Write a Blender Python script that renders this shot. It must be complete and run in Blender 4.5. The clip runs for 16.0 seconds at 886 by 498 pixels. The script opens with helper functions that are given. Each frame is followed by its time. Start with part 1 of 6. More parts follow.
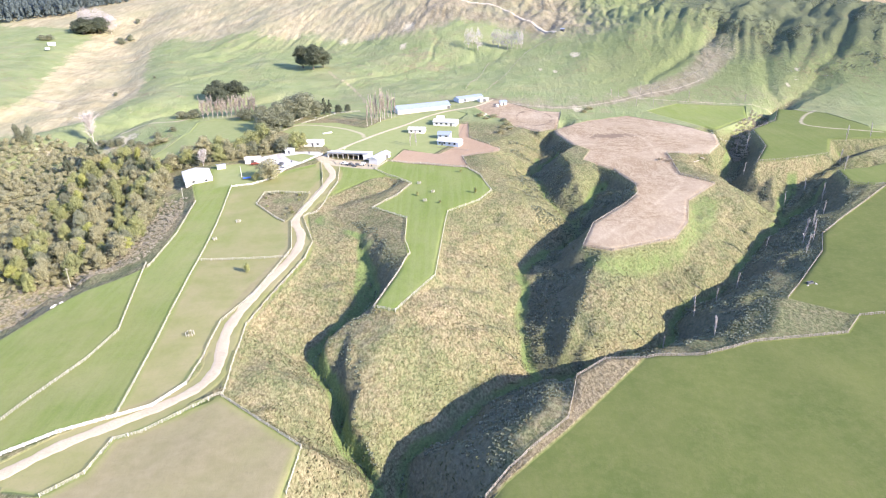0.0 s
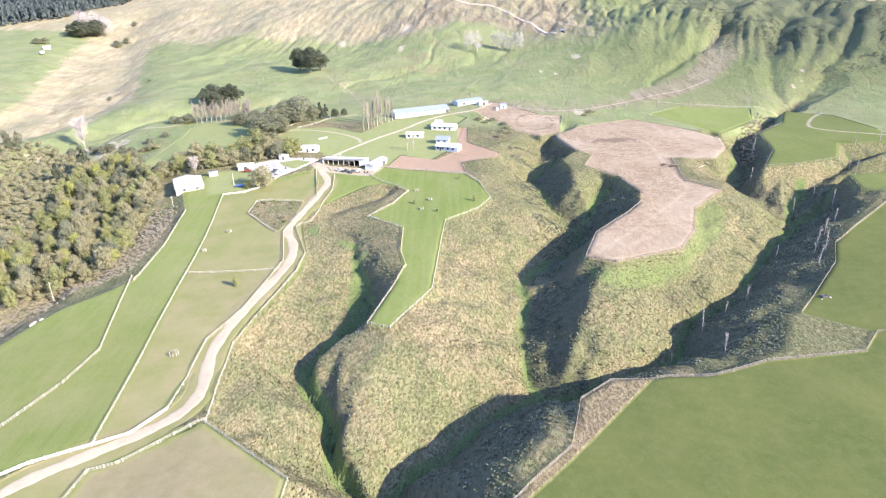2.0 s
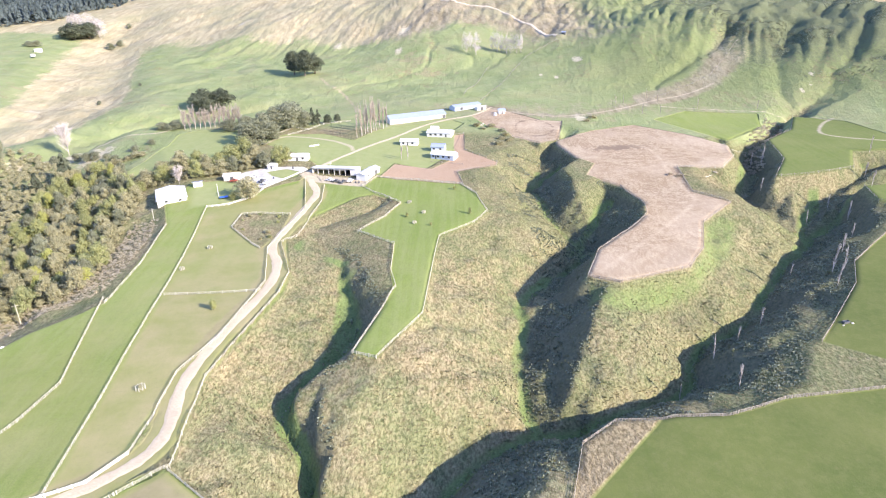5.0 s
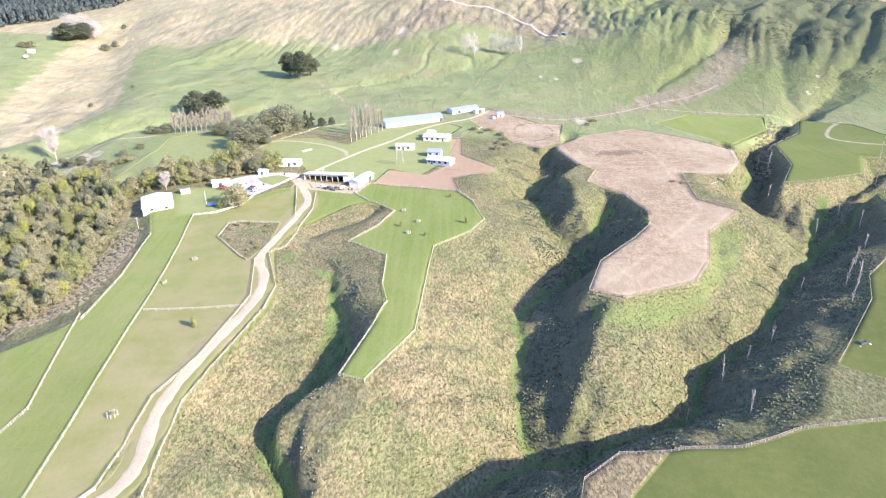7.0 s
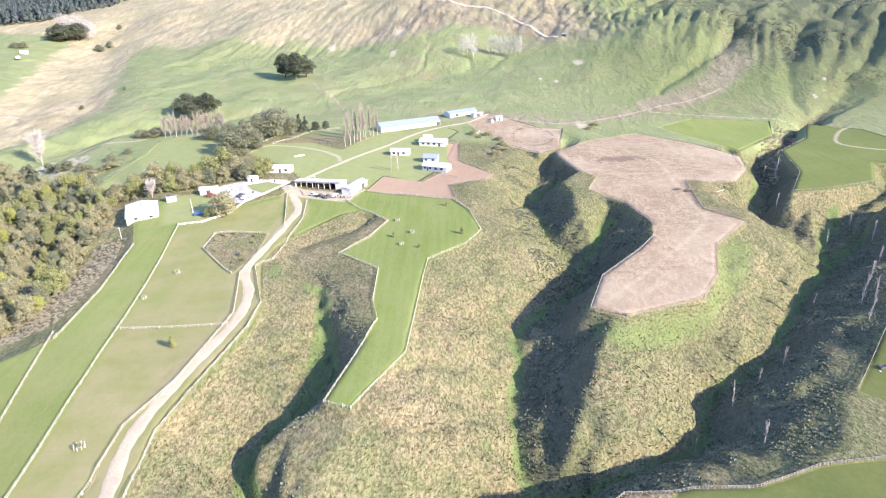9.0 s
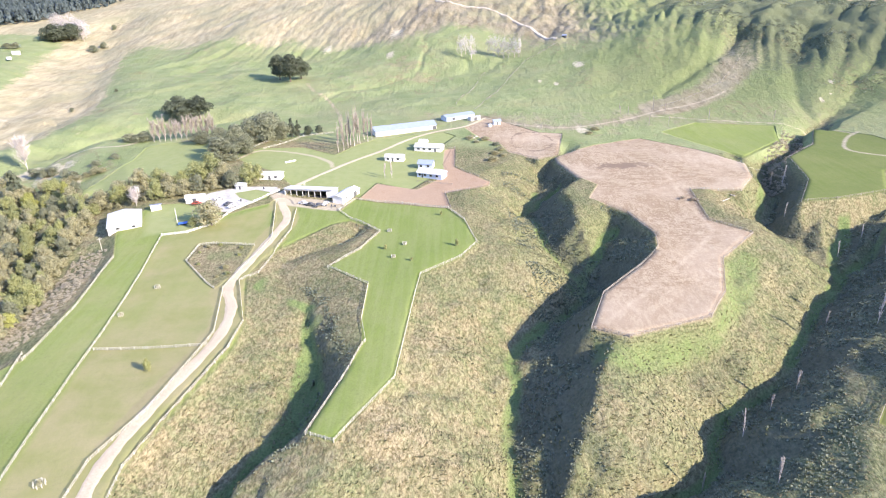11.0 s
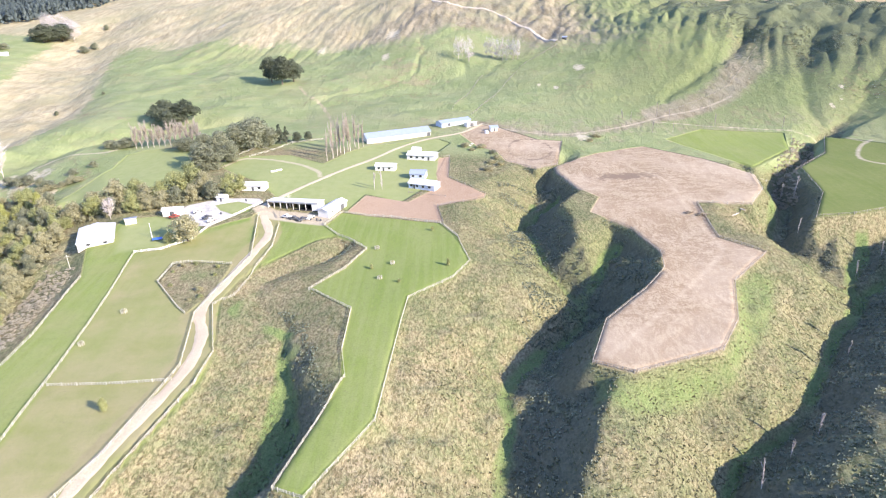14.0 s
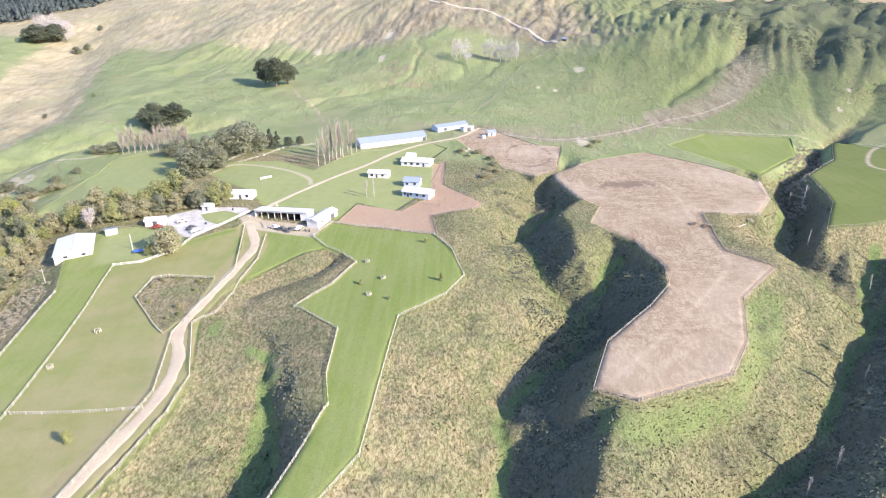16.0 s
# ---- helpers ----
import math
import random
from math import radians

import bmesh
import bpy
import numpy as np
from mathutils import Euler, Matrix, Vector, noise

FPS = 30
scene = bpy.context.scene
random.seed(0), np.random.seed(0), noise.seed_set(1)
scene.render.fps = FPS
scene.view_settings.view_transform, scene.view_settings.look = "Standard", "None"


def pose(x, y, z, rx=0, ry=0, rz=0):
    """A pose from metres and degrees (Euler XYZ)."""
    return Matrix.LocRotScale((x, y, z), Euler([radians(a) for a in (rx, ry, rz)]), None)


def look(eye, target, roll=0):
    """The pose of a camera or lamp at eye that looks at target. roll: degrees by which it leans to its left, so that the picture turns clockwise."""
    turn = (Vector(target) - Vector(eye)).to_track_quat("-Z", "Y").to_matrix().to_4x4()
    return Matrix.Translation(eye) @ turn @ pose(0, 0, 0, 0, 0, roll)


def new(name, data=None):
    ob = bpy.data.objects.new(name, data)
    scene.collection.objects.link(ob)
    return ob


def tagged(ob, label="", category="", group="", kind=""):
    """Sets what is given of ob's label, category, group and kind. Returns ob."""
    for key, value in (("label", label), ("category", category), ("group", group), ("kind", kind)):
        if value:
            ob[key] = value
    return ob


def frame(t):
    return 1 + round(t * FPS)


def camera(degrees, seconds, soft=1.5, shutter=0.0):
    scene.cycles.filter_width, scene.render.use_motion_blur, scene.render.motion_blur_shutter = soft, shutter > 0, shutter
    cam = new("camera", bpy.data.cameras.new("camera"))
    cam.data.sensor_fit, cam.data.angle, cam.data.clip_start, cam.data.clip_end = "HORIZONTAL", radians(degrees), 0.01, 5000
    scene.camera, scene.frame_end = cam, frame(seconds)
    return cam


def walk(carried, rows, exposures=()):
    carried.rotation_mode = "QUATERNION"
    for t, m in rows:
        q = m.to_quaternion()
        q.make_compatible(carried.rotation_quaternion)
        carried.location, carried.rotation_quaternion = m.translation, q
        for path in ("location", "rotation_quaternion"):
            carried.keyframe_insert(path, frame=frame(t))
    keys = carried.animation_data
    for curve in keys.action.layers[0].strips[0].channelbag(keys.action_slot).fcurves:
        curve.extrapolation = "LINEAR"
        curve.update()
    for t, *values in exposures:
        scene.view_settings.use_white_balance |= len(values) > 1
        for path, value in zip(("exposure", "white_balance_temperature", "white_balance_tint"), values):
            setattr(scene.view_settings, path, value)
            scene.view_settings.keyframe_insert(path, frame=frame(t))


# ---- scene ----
# ---- camera: a drone in level flight, about 120 m over the terrace ----
cam = camera(69.0, 16.0, soft=1.1)
EYE = 128.5
ROWS = [
    (0.0, 0.00, 0.00, 0.00, 67.081, 1.663, -0.130),
    (0.5, 0.30, 2.84, -0.04, 67.105, 1.729, -0.125),
    (1.0, 0.66, 5.67, -0.04, 67.129, 1.797, -0.127),
    (1.5, 1.09, 8.67, -0.03, 67.137, 1.856, -0.131),
    (2.0, 1.60, 11.63, -0.04, 67.161, 1.893, -0.128),
    (2.5, 2.13, 14.67, -0.04, 67.185, 1.938, -0.115),
    (3.0, 2.72, 17.74, -0.03, 67.201, 1.961, -0.097),
    (3.5, 3.32, 20.88, -0.03, 67.218, 1.978, -0.087),
    (4.0, 3.96, 24.00, -0.05, 67.226, 1.991, -0.069),
    (6.5, 7.03, 40.23, -0.18, 67.226, 2.007, -0.025),
    (7.0, 7.60, 43.58, -0.20, 67.218, 1.996, -0.017),
    (7.5, 8.19, 46.92, -0.19, 67.210, 2.002, -0.008),
    (8.0, 8.82, 50.34, -0.21, 67.210, 2.000, 0.000),
    (8.5, 9.47, 53.87, -0.22, 67.210, 1.998, 0.008),
    (9.0, 10.12, 57.34, -0.21, 67.210, 1.993, 0.025),
    (11.5, 13.41, 74.62, -0.15, 67.210, 1.936, 0.054),
    (12.0, 14.07, 78.05, -0.13, 67.210, 1.931, 0.071),
    (12.5, 14.74, 81.45, -0.12, 67.202, 1.919, 0.078),
    (13.0, 15.41, 84.87, -0.14, 67.194, 1.888, 0.084),
    (13.5, 16.06, 88.28, -0.11, 67.186, 1.895, 0.093),
    (14.0, 16.72, 91.70, -0.11, 67.194, 1.874, 0.100),
    (14.5, 17.36, 95.16, -0.06, 67.194, 1.846, 0.097),
    (15.0, 17.99, 98.65, -0.05, 67.178, 1.836, 0.097),
    (15.5, 18.64, 102.14, -0.05, 67.186, 1.815, 0.103),
    (16.0, 19.29, 105.61, -0.00, 67.186, 1.815, 0.103),
]
walk(cam, [(t, pose(x, y, EYE + z, rx, ry, rz)) for t, x, y, z, rx, ry, rz in ROWS], exposures=[(0.0, 1.22, 6700, 17), (15.5, 1.18, 6700, 17), (16.0, 1.02, 6700, 17)])

# ---- sky and sun ----
SUN_AZ, SUN_EL = -33.0, 26.5     # degrees: from +x towards +y, and above the horizon
world = bpy.data.worlds.new("sky")
scene.world = world
world.use_nodes = True
sky = world.node_tree.nodes.new("ShaderNodeTexSky")
sky.sky_type, sky.sun_disc = "NISHITA", False
sky.sun_elevation, sky.sun_rotation = radians(SUN_EL), radians(90 - SUN_AZ)
sky.air_density, sky.dust_density, sky.ozone_density = 1.5, 0.5, 3.0
back = world.node_tree.nodes["Background"]
clear = world.node_tree.nodes.new("ShaderNodeMix")     # a clear, deep blue winter sky
clear.data_type, clear.blend_type = "RGBA", "MULTIPLY"
clear.inputs[0].default_value, clear.inputs[7].default_value = 1.0, (0.89, 0.92, 1.29, 1.0)
world.node_tree.links.new(sky.outputs[0], clear.inputs[6])
world.node_tree.links.new(clear.outputs[2], back.inputs[0])
back.inputs[1].default_value = 0.15
sun = new("sun", bpy.data.lights.new("sun", "SUN"))
sun.data.energy, sun.data.angle, sun.data.color = 4.9, radians(0.53), (1.0, 0.925, 0.79)
az, el = radians(SUN_AZ), radians(SUN_EL)
sun.matrix_world = look((0, 0, 300), Vector((0, 0, 300)) - Vector((math.cos(az) * math.cos(el), math.sin(az) * math.cos(el), math.sin(el))))

# ---- plan: outlines of paddocks, bare ground, tracks and fences ----
TONGUE = [(-42.5, 372.6), (-36.6, 389.4), (11.6, 372.8), (19.1, 357.2), (23.8, 333.0), (16.7, 319.0), (-0.1, 303.5), (-1.8, 287.0), (-3.9, 263.5), (-5.9, 236.6), (-20.3, 209.5), (-28.5, 212.8), (-22.0, 237.0), (-17.7, 254.4), (-19.8, 270.6), (-20.1, 296.4), (-35.4, 312.0), (-38.9, 314.2), (-26.9, 329.7), (-20.0, 347.5), (-26.4, 356.2), (-34.5, 361.3)]
SHEDGREEN = [(-68.2, 385.0), (-43.1, 374.5), (-34.7, 362.7), (-43.5, 357.9), (-62.0, 335.5), (-62.9, 362.9)]
HOME = [(-136.0, 330.8), (-147.7, 358.8), (-143.2, 388.2), (-125.6, 381.5), (-105.2, 360.1), (-97.9, 373.6), (-77.9, 386.9), (-69.7, 343.6), (-77.5, 299.5), (-70.0, 264.6), (-75.7, 223.1), (-82.7, 203.1), (-82.0, 179.5), (-82.2, 167.1), (-88.6, 157.1), (-97.4, 152.6), (-111.0, 146.2), (-121.7, 138.0), (-138.8, 130.4), (-170.6, 173.7), (-157.8, 196.6), (-150.5, 219.9), (-145.3, 231.1), (-129.1, 251.6), (-129.9, 259.7)]
VERGE = [(-62.7, 357.3), (-66.5, 333.8), (-70.6, 307.1), (-62.0, 272.0), (-63.1, 253.5), (-73.1, 201.1), (-69.2, 162.0), (-89.4, 151.0), (-108.1, 140.7), (-115.9, 128.6), (-113.7, 124.9), (-102.7, 123.0), (-95.4, 130.5), (-93.8, 143.0), (-78.7, 152.9), (-69.4, 160.9), (-69.2, 162.0), (-74.6, 192.3), (-60.9, 254.9), (-61.2, 272.0), (-71.3, 296.0), (-73.4, 307.1), (-60.8, 343.4)]
FRONT = [(-69.4, 160.9), (-40.5, 137.1), (-41.6, 121.4), (-42.1, 108.8), (-123.7, 109.8), (-130.9, 119.6), (-102.7, 123.0), (-95.4, 130.5), (-93.8, 143.0), (-78.7, 152.9)]
LAWN = [(-34.4, 392.6), (-73.9, 411.0), (-88.4, 434.3), (-106.2, 450.0), (-127.0, 473.7), (-110.7, 489.8), (-82.7, 488.4), (-58.8, 468.6), (-48.4, 491.8), (-36.7, 506.3), (-15.2, 512.0), (10.0, 517.9), (17.7, 508.0), (7.1, 484.1), (13.9, 475.6), (9.0, 444.5), (11.0, 435.6), (-8.2, 403.8), (-27.6, 415.1)]
CREEKPAD = [(-201.6, 419.3), (-196.4, 442.0), (-189.9, 474.9), (-194.4, 505.0), (-185.3, 516.0), (-151.4, 516.4), (-137.0, 474.5), (-132.1, 443.4), (-145.5, 432.5), (-167.1, 431.9), (-164.9, 414.7), (-179.4, 406.0)]
GARDENLAWN = [(-131.1, 351.8), (-143.2, 388.8), (-127.9, 390.3), (-101.1, 376.1), (-99.5, 365.3), (-112.2, 354.6), (-117.7, 356.2)]
EAST = [(64.9, 175.3), (80.8, 175.2), (97.6, 181.2), (130.9, 185.0), (141.0, 195.8), (123.5, 209.9), (155.6, 246.9), (164.4, 263.4), (226.7, 317.4), (289.2, 358.8), (282.7, 272.0), (141.3, 112.5), (21.2, 89.8), (-1.2, 103.1), (11.5, 121.5), (30.0, 140.4), (61.1, 174.4)]
NORTHEAST = [(256.8, 500.1), (270.3, 487.3), (279.6, 474.0), (283.6, 416.5), (321.4, 403.2), (273.5, 400.1), (244.1, 403.6), (227.1, 373.4), (198.8, 365.5), (181.0, 365.1), (198.3, 392.7), (208.6, 435.0), (237.9, 464.2)]
NE2 = [(214.8, 343.0), (231.8, 345.3), (272.8, 361.8), (257.8, 332.2), (219.6, 316.8), (210.5, 323.7)]
NORTH = [(157.6, 506.3), (188.3, 527.8), (237.8, 514.4), (223.6, 476.7), (184.3, 437.0), (177.9, 449.3)]
STRIP = [(48.5, 174.2), (61.1, 174.4), (30.0, 140.4), (11.5, 121.5), (7.1, 118.1), (13.4, 127.0), (31.8, 146.0), (37.9, 165.9)]
OVAL = [(-102.9, 401.5), (-92.1, 405.2), (-83.0, 400.5), (-82.6, 392.1), (-89.5, 388.1), (-98.2, 394.0)]
MIDPAD = [(-122.5, 351.4), (-96.9, 368.6), (-77.7, 385.0), (-69.1, 343.6), (-77.1, 297.2), (-70.0, 264.6), (-75.7, 223.1), (-82.7, 203.1), (-82.0, 179.5), (-82.2, 167.1), (-88.6, 157.1), (-97.4, 152.6), (-101.7, 194.5), (-108.8, 256.0)]
BARE = [(75.9, 448.0), (106.9, 474.5), (137.7, 488.0), (163.5, 456.2), (179.2, 424.0), (172.7, 400.6), (159.2, 381.7), (134.4, 384.9), (129.6, 345.9), (142.6, 329.9), (121.4, 308.3), (111.9, 281.9), (100.8, 265.6), (70.2, 255.2), (58.9, 261.3), (68.3, 284.6), (87.5, 304.5), (98.7, 319.3), (101.9, 334.9), (96.6, 360.2), (82.4, 379.6), (90.4, 397.4), (82.3, 412.0), (76.0, 438.9)]
BARE2 = [(24.4, 529.3), (40.8, 552.0), (52.2, 543.3), (74.8, 509.4), (89.8, 504.2), (78.7, 453.1), (65.8, 448.7), (50.1, 465.1), (46.3, 484.3), (34.9, 498.2)]
BARE3 = [(-34.5, 390.0), (-27.6, 413.2), (-4.9, 403.5), (10.0, 422.9), (9.0, 446.5), (10.0, 475.7), (16.8, 478.6), (15.8, 439.1), (34.8, 411.1), (33.8, 405.4), (9.9, 395.9), (12.9, 373.2), (-11.9, 382.2)]
YARD = [(-79.5, 399.8), (-75.0, 398.5), (-69.6, 393.4), (-41.3, 386.4), (-38.0, 390.1), (-43.0, 373.9), (-58.0, 378.3), (-75.3, 385.0), (-82.3, 395.2)]
PAVED = [(-125.7, 390.1), (-116.7, 403.4), (-104.2, 410.2), (-81.7, 408.5), (-78.9, 402.6), (-87.2, 389.2), (-97.4, 376.7), (-103.6, 377.4), (-112.9, 389.8)]
RILLGRASS = [(-59.8, 316.7), (-63.6, 299.9), (-54.6, 292.1), (-43.2, 287.4), (-37.2, 278.6), (-38.1, 272.2), (-37.8, 264.2), (-35.3, 252.7)]
POND = [(-101.1, 323.4), (-100.4, 338.3), (-94.4, 339.9), (-75.4, 337.3), (-75.5, 318.6), (-76.5, 310.0), (-80.8, 297.8), (-85.1, 302.3)]
GREENLIP = [(58.4, 260.1), (70.1, 254.8), (100.3, 264.3), (110.3, 280.2), (120.2, 307.0), (133.0, 318.5), (140.9, 313.5), (128.4, 288.5), (102.8, 258.8), (67.6, 240.4), (55.8, 246.2)]
DRIVE = [(-128.6, 122.1), (-117.3, 130.8), (-108.1, 140.7), (-96.7, 149.3), (-84.1, 158.5), (-77.4, 166.1), (-75.4, 176.2), (-78.5, 195.8), (-77.3, 212.7), (-72.5, 237.1), (-67.5, 263.4), (-69.4, 282.2), (-75.6, 299.5), (-73.3, 321.6), (-68.9, 348.3), (-67.1, 366.5), (-74.5, 387.0)]
TRACK = [(-78.7, 397.0), (-71.0, 411.9), (-53.9, 443.2), (-32.6, 473.5), (-15.2, 502.0), (6.2, 522.2), (25.4, 533.6), (40.8, 555.5)]
FARTRACK = [(40.8, 555.5), (59.7, 535.2), (94.4, 519.7), (135.3, 535.6), (173.2, 559.8), (201.1, 571.3), (233.7, 591.0)]
LOOP = [(-56.8, 444.2), (-60.7, 455.0), (-79.5, 472.6), (-109.7, 483.6), (-119.7, 464.6)]
HILLROAD = [(-45, 1040), (-14, 985), (19, 940), (68, 908), (97, 851), (118, 795), (128, 770)]
LANE = [(63.4, 263.2), (85.2, 284.4), (124.1, 329.6), (126.7, 344.5), (127.9, 377.2), (128.8, 417.0), (114.2, 448.5)]
CREEKTRACK = [(-269.5, 488.0), (-262.2, 498.1), (-246.3, 508.4), (-215.8, 511.7), (-207.6, 520.6)]
NETRACK = [(281.8, 412.3), (256.1, 430.3), (248.5, 447.2), (264.2, 473.8), (276.5, 483.7)]
CROSSTRACK = [(162.3, 546.4), (211.7, 529.2), (257.6, 511.9), (263.8, 497.3), (272.2, 483.2)]
FENCES = {
    "bush": [(-136.0, 330.8), (-130.1, 287.0), (-128.8, 256.9), (-129.1, 251.6)],
    "mid": [(-122.5, 351.4), (-113.5, 294.2), (-108.8, 256.0), (-101.7, 194.5), (-97.4, 152.6)],
    "inner": [(-131.5, 255.6), (-123.2, 222.0), (-117.8, 199.5), (-120.8, 181.8), (-125.2, 168.8), (-131.0, 150.0), (-136.0, 134.0)],
    "cross": [(-107.6, 256.0), (-89.2, 255.7), (-69.9, 256.9)],
    "roadw": [(-77.0, 386.9), (-69.1, 343.6), (-74.1, 317.9), (-77.1, 297.2), (-70.0, 264.6), (-75.7, 223.1), (-82.7, 203.1), (-82.0, 179.5), (-82.2, 167.1)],
    "garden": [(-80.8, 297.8), (-85.1, 302.3), (-101.1, 323.4), (-100.4, 338.3), (-94.4, 339.9), (-75.4, 337.3)],
    "roade": [(-64.5, 376.6), (-62.1, 352.7), (-67.4, 312.9), (-72.4, 303.2), (-62.0, 272.0), (-62.1, 255.0), (-70.3, 218.8), (-73.1, 201.1), (-69.2, 162.0)],
    "front": [(-69.2, 162.0), (-78.7, 152.9), (-87.1, 145.6), (-93.8, 143.0), (-95.4, 130.5), (-102.7, 123.0)],
    "front2": [(-69.4, 160.9), (-40.5, 137.1), (-41.2, 121.4)],
    "tongue_w": [(-20.0, 347.5), (-26.9, 329.7), (-38.9, 314.2), (-35.4, 312.0), (-20.1, 296.4), (-19.8, 270.6), (-16.8, 256.2), (-17.7, 254.4), (-22.0, 237.0), (-28.5, 212.8), (-20.3, 209.5)],
    "tongue_e": [(-20.3, 209.5), (-5.9, 236.6), (-1.8, 287.0), (-0.1, 303.5), (16.7, 319.0), (23.8, 333.0), (19.1, 357.2), (11.6, 372.8)],
    "shed": [(-20.0, 347.5), (-26.4, 356.2), (-34.7, 362.7), (-43.1, 374.5), (-36.6, 389.4), (-11.9, 382.2), (11.6, 372.8)],
    "bare_e": [(58.9, 261.3), (70.2, 255.2), (100.8, 265.6), (111.9, 281.9), (121.4, 308.3), (142.6, 329.9), (129.6, 345.9), (134.4, 384.9)],
    "bare_w": [(58.9, 261.3), (68.3, 284.6), (87.5, 304.5), (98.7, 319.3), (101.9, 334.9), (96.6, 360.2)],
    "bare_n": [(134.4, 384.9), (159.2, 381.7), (172.7, 400.6), (177.7, 427.3), (203.8, 441.9), (219.3, 466.4), (241.0, 509.9)],
    "east": [(226.7, 317.4), (164.4, 263.4), (155.6, 246.9), (123.5, 209.9)],
    "east2": [(150.0, 196.5), (141.0, 195.8), (130.9, 185.0), (97.6, 181.2), (80.8, 175.2), (64.9, 175.3), (48.5, 174.2), (37.9, 165.9), (31.8, 146.0), (13.4, 127.0), (7.1, 118.1)],
    "ne": [(256.8, 500.1), (237.9, 464.2), (208.6, 435.0), (198.3, 392.7), (181.0, 365.1), (198.8, 365.5), (227.1, 373.4)],
    "ne2": [(214.8, 343.0), (210.5, 323.7), (219.6, 316.8), (226.7, 317.4)],
    "paved": [(-122.4, 351.0), (-111.4, 352.9), (-101.1, 363.0), (-97.4, 376.7), (-87.2, 389.2), (-78.9, 402.6)],
    "pen_a": [(-116.6, 491.9), (-109.3, 509.6), (-101.8, 537.0)],
    "pen_b": [(-108.7, 486.8), (-97.0, 501.8), (-88.3, 517.9), (-69.4, 527.6)],
    "pen_c": [(-109.3, 509.6), (-97.0, 501.8)],
    "pen_d": [(-101.8, 537.0), (-88.3, 517.9)],
    "drive": [(-138.5, 130.0), (-121.7, 138.0), (-111.0, 146.2), (-97.4, 152.6), (-88.6, 157.1), (-82.2, 167.1)],
    "hill1": [(34.2, 582.8), (49.3, 625.8), (74.3, 698.2), (93.7, 737.1), (126.7, 760.7)],
    "hill2": [(19.9, 604.0), (37.9, 679.7), (50.5, 723.5)],
    "ridge": [(176.2, 568.7), (235.6, 607.4), (267.4, 646.0), (278.6, 659.0)],
}
FLATS = (TONGUE, SHEDGREEN, HOME, VERGE, FRONT, EAST, STRIP, NORTHEAST, NE2, NORTH, BARE, BARE2, BARE3, POND)

# ---- shape of the land: a sloping terrace cut by gullies, hills behind ----
def lattice(ix, iy, seed):
    h = (ix.astype(np.int64) * 374761393 + iy.astype(np.int64) * 668265263 + seed * 974634777) & 0xFFFFFFFF
    h = ((h ^ (h >> 13)) * 1274126177) & 0xFFFFFFFF
    return ((h ^ (h >> 16)) & 0xFFFF) / 65535.0


def vnoise(x, y, seed=0):
    """Smooth noise from -1 to 1 on a unit lattice."""
    x0, y0 = np.floor(x), np.floor(y)
    u, v = x - x0, y - y0
    u, v = u * u * (3 - 2 * u), v * v * (3 - 2 * v)
    a, b = lattice(x0, y0, seed), lattice(x0 + 1, y0, seed)
    c, d = lattice(x0, y0 + 1, seed), lattice(x0 + 1, y0 + 1, seed)
    return 2 * (a * (1 - u) * (1 - v) + b * u * (1 - v) + c * (1 - u) * v + d * u * v) - 1


def fbm(x, y, size, octaves=4, seed=0):
    total, amp = 0.0, 1.0
    for k in range(octaves):
        total = total + amp * vnoise(x / size + 17 * k, y / size - 11 * k, seed + k)
        size, amp = size * 0.5, amp * 0.5
    return total


def ramp(a, b, v):
    u = np.clip((v - a) / (b - a), 0, 1)
    return u * u * (3 - 2 * u)


def bell(x, y, cx, cy, rx, ry):
    return np.exp(-((x - cx) / rx) ** 2 - ((y - cy) / ry) ** 2)


